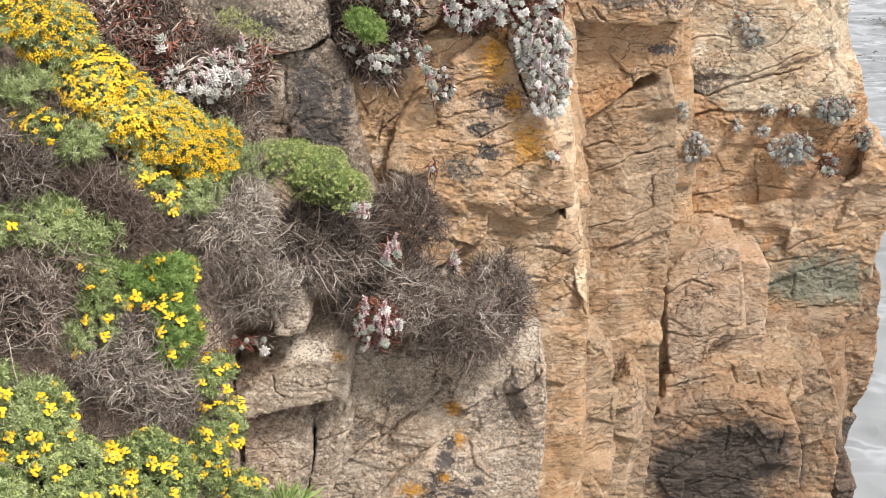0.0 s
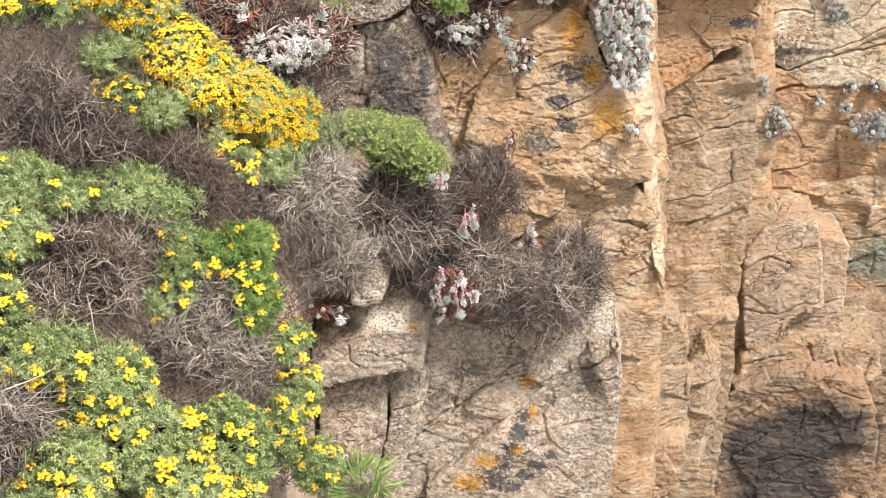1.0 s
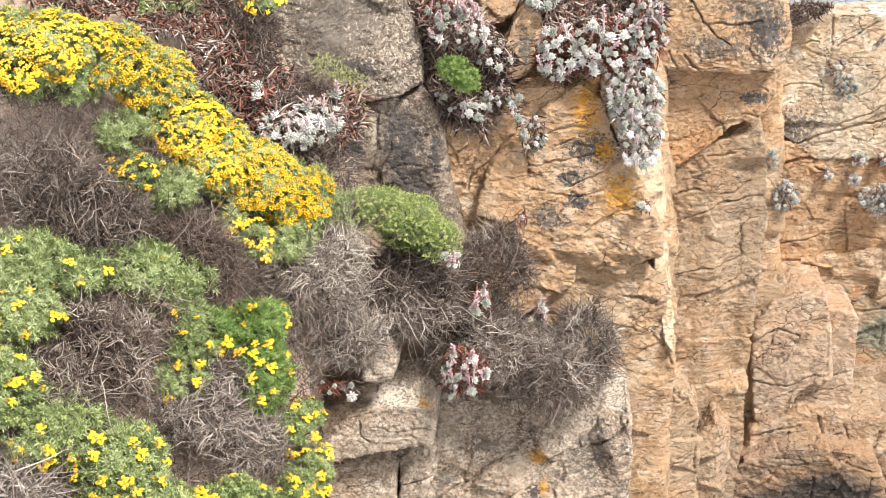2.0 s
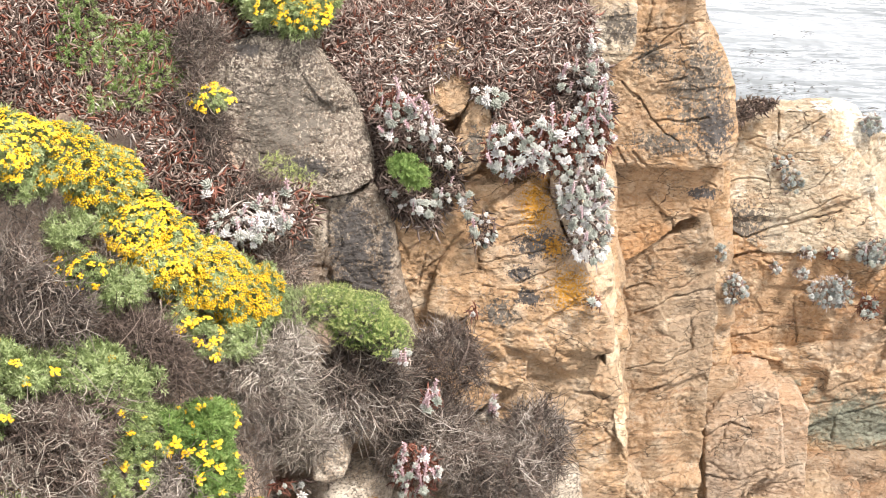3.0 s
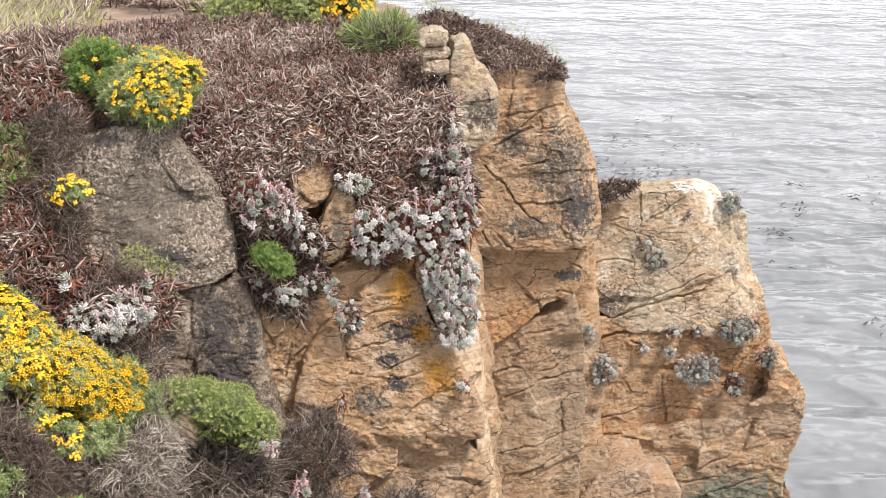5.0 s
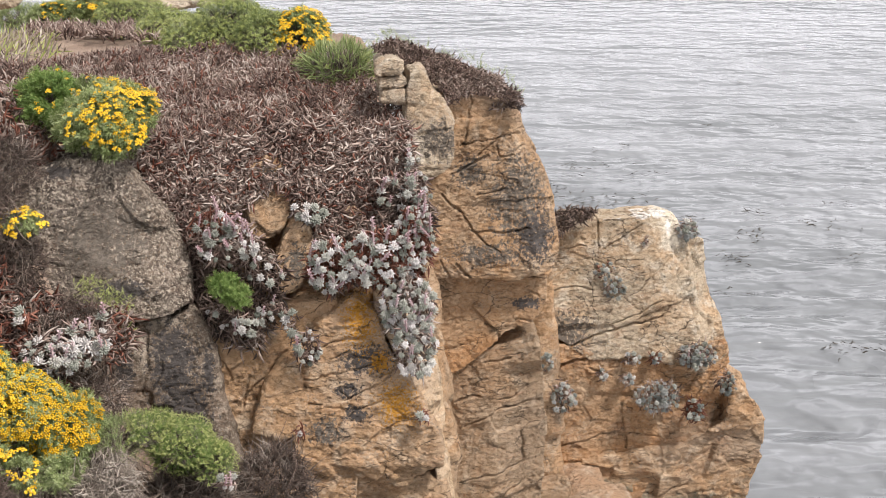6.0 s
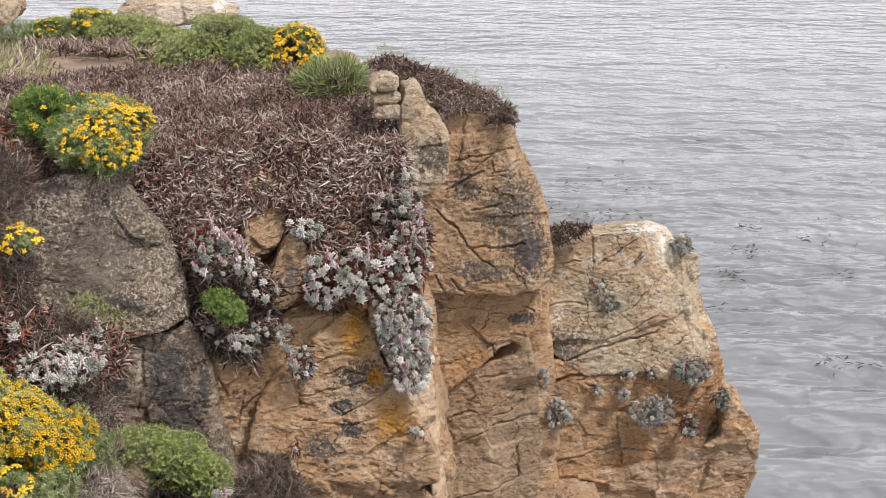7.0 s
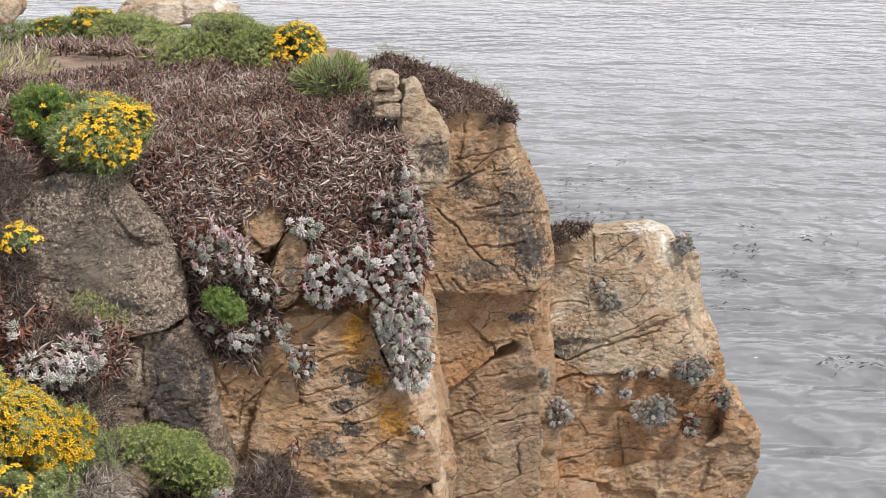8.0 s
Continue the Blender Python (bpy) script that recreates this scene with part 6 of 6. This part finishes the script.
succulents("small white succulents on the ledge", [((-1.39, 8.50, 3.38), 0.06, 0.05, 4), ((-1.27, 8.60, 3.33), 0.05, 0.05, 3), ((-1.16, 8.85, 2.74), 0.04, 0.02, 2), ((-1.39, 8.85, 2.65), 0.03, 0.02, 2)], r, 0.09, 0.0, 0.6)
succulents("single purple grey succulent on the rock", [((0.61, 9.60, 4.22), 0.025, 0.03, 3)], r, 0.07, 0.2, 0.9)
succulents("lone pale succulents by the dead shrub", [((-0.62, 8.60, 4.23), 0.05, 0.04, 4), ((-0.07, 9.50, 3.47), 0.03, 0.09, 6), ((-0.21, 9.50, 4.17), 0.03, 0.02, 2)], r, 0.07, 0.4, 0.6)
far_size = 0.062
succulents("grey succulent clump on the outer rock", [((2.33, 12.60, 4.34), 0.08, 0.07, 15), ((2.42, 12.58, 4.18), 0.09, 0.10, 23)], r, far_size, 0.0, 0.2, group="succulents on the sea rock", tone=2)
succulents("blue grey succulents in the rock corner", [((1.79, 12.20, 3.67), 0.06, 0.08, 11), ((1.93, 12.15, 3.36), 0.10, 0.12, 27)], r, far_size, 0.05, 0.2, group="succulents on the sea rock", tone=2)
succulents("row of grey succulents along a rock ledge", [((2.58, 12.50, 3.57), 0.06, 0.05, 10), ((2.78, 12.50, 3.57), 0.05, 0.05, 10), ((2.33, 12.50, 3.42), 0.03, 0.03, 6)], r, far_size, 0.0, 0.3, group="succulents on the sea rock", tone=2)
succulents("broad blue grey succulent clump on the rust rock", [((2.54, 12.45, 3.39), 0.05, 0.04, 8), ((2.80, 12.40, 3.25), 0.19, 0.14, 57), ((3.12, 12.40, 3.11), 0.08, 0.10, 21)], r, far_size, 0.0, 0.2, group="succulents on the sea rock", tone=2)
succulents("purplish grey succulents near the rock's edge", [((3.14, 12.45, 3.60), 0.16, 0.11, 42), ((3.41, 12.45, 3.34), 0.07, 0.09, 17)], r, far_size, 0.1, 0.4, group="succulents on the sea rock", tone=2)
succulents("small dark succulents near the rock's top", [((3.06, 12.70, 4.65), 0.09, 0.08, 21), ((2.68, 12.62, 4.57), 0.025, 0.025, 4), ((2.26, 12.40, 2.37), 0.025, 0.02, 4)], r, far_size, 0.0, 0.3, group="succulents on the sea rock", tone=2)
bush("green_tuft", "bright green tuft among pale succulents", [((-0.66, 9.62, 5.12), (0.09, 0.09, 0.075)), ((-0.59, 9.62, 5.06), (0.07, 0.08, 0.07))], r, BRIGHT, TUFTS, 6000, 0.035, 0.06, 0, twigs=0.1)

# ---------------------------------------------------------------- the far part of the bluff top
r = np.random.default_rng(44)
def top_mound(place, a, b, c):
    return (place[0], place[1], place[2] + c * 0.25), (a, b, c)
bush("grey_green_shrub", "grey green shrub with tiny white flowers on the bluff", [top_mound((-0.82, 13.47, 6.19), 0.38, 0.35, 0.28), top_mound((-1.15, 13.40, 6.15), 0.24, 0.3, 0.18), top_mound((-0.49, 13.08, 6.22), 0.26, 0.3, 0.2)], r, GREEN, NEEDLES, 1500, 0.06, 0.11, 0, twigs=0.6, tips=1.2, buds=700, bud_size=0.03)
bush("yellow_flower_bush", "small yellow flowering bush at the bluff's edge", [top_mound((-0.21, 12.97, 6.23), 0.22, 0.2, 0.22)], r, GREEN, None, 2600, 0.05, 0.08, 320, 0.055)
bush("green_shrub", "dark green low shrub at the bluff's edge", [top_mound((0.10, 12.16, 6.10), 0.30, 0.3, 0.20)], r, GREEN, BLADES, 2400, 0.07, 0.12, 0, twigs=0.3, tips=0.3)
bush("grey_green_shrub", "loose pale green shrub behind the path", [top_mound((-2.22, 18.14, 5.76), 0.42, 0.4, 0.24), top_mound((-1.57, 15.58, 5.98), 0.3, 0.3, 0.18)], r, GREEN, NEEDLES, 1300, 0.07, 0.11, 0, twigs=0.6, tips=1.2, buds=700, bud_size=0.03)
bush("yellow_flower_bush", "green bush with yellow flowers behind the path", [top_mound((-3.75, 22.22, 5.35), 0.4, 0.4, 0.2), top_mound((-3.17, 21.80, 5.45), 0.36, 0.4, 0.26)], r, GREEN, None, 1600, 0.06, 0.10, 70, 0.06, head_side=(0.7, 0, 0.7))
bush("green_bush", "low green growth along the bluff's rim", [top_mound((-4.48, 23.18, 5.21), 0.4, 0.4, 0.2), top_mound((-5.68, 24.46, 5.00), 0.5, 0.4, 0.25)], r, GREEN, NEEDLES, 1500, 0.07, 0.11, 0)
carpet("straw_grass", "straw coloured dry grass beside the path", [(-7.20, 26.21), (-3.26, 18.20), (-2.43, 14.41), (-2.55, 13.16), (-4.21, 15.28)], on_top, 1900, BLADES, [(STRAW, "dry_blades", 0.7), (LIME, "green_blades", 0.3)], 0.10, 0.2, r, (0.4, -0.1, 0.6), 0.5)
carpet("dry_litter", "dry grey and red ice plant behind the path", [(-4.01, 21.09), (-1.97, 17.13), (-1.64, 14.83), (-2.17, 16.31), (-3.40, 18.62)], on_top, 1500, LEAVES_DRY, [(DRY_MAT, "dried_leaves", 1.0)], 0.07, 0.12, r, (0, -0.3, 0.9), 0.6)
carpet("weeds", "thin pale weeds along the rim of the overhang", [(0.15, 6.34), (0.42, 6.35), (0.77, 6.26), (1.30, 6.13), (1.46, 6.00), (1.29, 6.07), (0.59, 6.24)], on_face(12.0, 6.05, 1.2), 200, NEEDLES, [(GREEN, "stems", 1.0)], 0.04, 0.085, r, (0, -0.1, 1), 0.35)
far_stones = empty("outcrop", (-2.32, 22.96, 5.49), "pale layered sandstone outcrop at the bluff's end", "rock")
bpy.context.view_layer.update()
rock("stone", ([(-2.80, 5.67), (-2.65, 5.93), (-2.14, 6.00), (-1.40, 5.98), (-1.35, 5.87), (-1.11, 5.87), (-1.09, 5.79), (-1.56, 5.72), (-2.00, 5.64)], 20.60, 5.83, 0.10), far_stones, CREAM, 1.2, 0.03, 0.5, 0.05, 0.03, seed=50, beds=2.0, pale=[spot((-1.9, 20.6, 5.85), 0.9, 0.2)], white=[spot((-1.30, 20.6, 5.92), 0.2, 0.06)])
rock("stone", ([(-4.61, 5.69), (-4.52, 6.05), (-4.09, 6.07), (-3.99, 5.94), (-4.03, 5.76)], 20.60, 5.90, 0.10), far_stones, CREAM, 1.0, 0.03, 0.5, 0.05, 0.03, seed=51)

# ---------------------------------------------------------------- kelp on the water
KELP = plant_material("wet_kelp", [(0.018, 0.014, 0.008), (0.04, 0.03, 0.015), (0.07, 0.055, 0.03)], 0.35)
def kelp_patch(x, y, a, b, n):
    p = np.c_[x + r.normal(size=n) * a, y + r.normal(size=n) * b, np.full(n, SEA + 0.04) + 0.04 * r.random(n)]
    thing = empty("kelp_patch", (x, y, SEA), "dark brown kelp fronds floating on the sea", "kelp", "kelp patches")
    m = placed(p, np.c_[r.normal(size=(n, 2)) * (1.0, 0.35), 0.05 * np.abs(r.normal(size=n))], r, 0.05, 0.15)
    m[:, 2, :3] *= 0.25
    m[:, :3, :2] *= 1.7
    many("fronds", LEAVES_DRY + ARCS, m, KELP, thing)
for (x, y), a, b, n in [((5.5, 36.1), 0.35, 0.5, 26),
                        ((6.1, 35.2), 0.4, 0.5, 26),
                        ((6.6, 34.4), 0.4, 0.6, 26),
                        ((7.2, 33.9), 0.35, 0.4, 22),
                        ((7.5, 33.2), 0.3, 0.4, 18),
                        ((6.3, 38.8), 0.2, 0.3, 10),
                        ((5.7, 34.6), 0.4, 0.3, 18),
                        ((7.3, 35.6), 0.2, 0.3, 8),
                        ((9.0, 31.6), 0.3, 0.35, 24),
                        ((7.7, 31.5), 0.15, 0.2, 8),
                        ((7.8, 29.8), 0.3, 0.3, 16),
                        ((8.2, 30.1), 0.15, 0.2, 6),
                        ((7.3, 27.4), 0.15, 0.2, 6),
                        ((8.6, 24.2), 0.22, 0.25, 18),
                        ((9.1, 24.1), 0.12, 0.1, 5),
                        ((10.9, 32.3), 0.3, 0.3, 10),
                        ((10.5, 29.8), 0.25, 0.2, 8),
                        ((9.5, 33.6), 0.15, 0.2, 6),
                        ((10.5, 32.7), 0.1, 0.1, 4),
                        ((14.3, 38.6), 0.4, 0.3, 8),
                        ((8.1, 41.6), 0.06, 0.08, 5),
                        ((11.1, 44.3), 0.06, 0.08, 5),
                        ((14.1, 52.1), 0.07, 0.1, 5),
                        ((6.0, 38.1), 0.5, 0.5, 26),
                        ((7.1, 39.1), 0.5, 0.4, 20),
                        ((7.9, 37.8), 0.3, 0.3, 14),
                        ((9.7, 33.7), 0.25, 0.2, 14),
                        ((11.7, 34.4), 0.25, 0.2, 8),
                        ((8.1, 33.3), 0.2, 0.15, 10),
                        ((5.6, 36.8), 0.3, 0.3, 16),
                        ((7.1, 41.3), 0.3, 0.3, 8),
                        ((15.2, 41.5), 0.3, 0.3, 6)]:
    kelp_patch(x, y, a, b, int(n * 1.6))
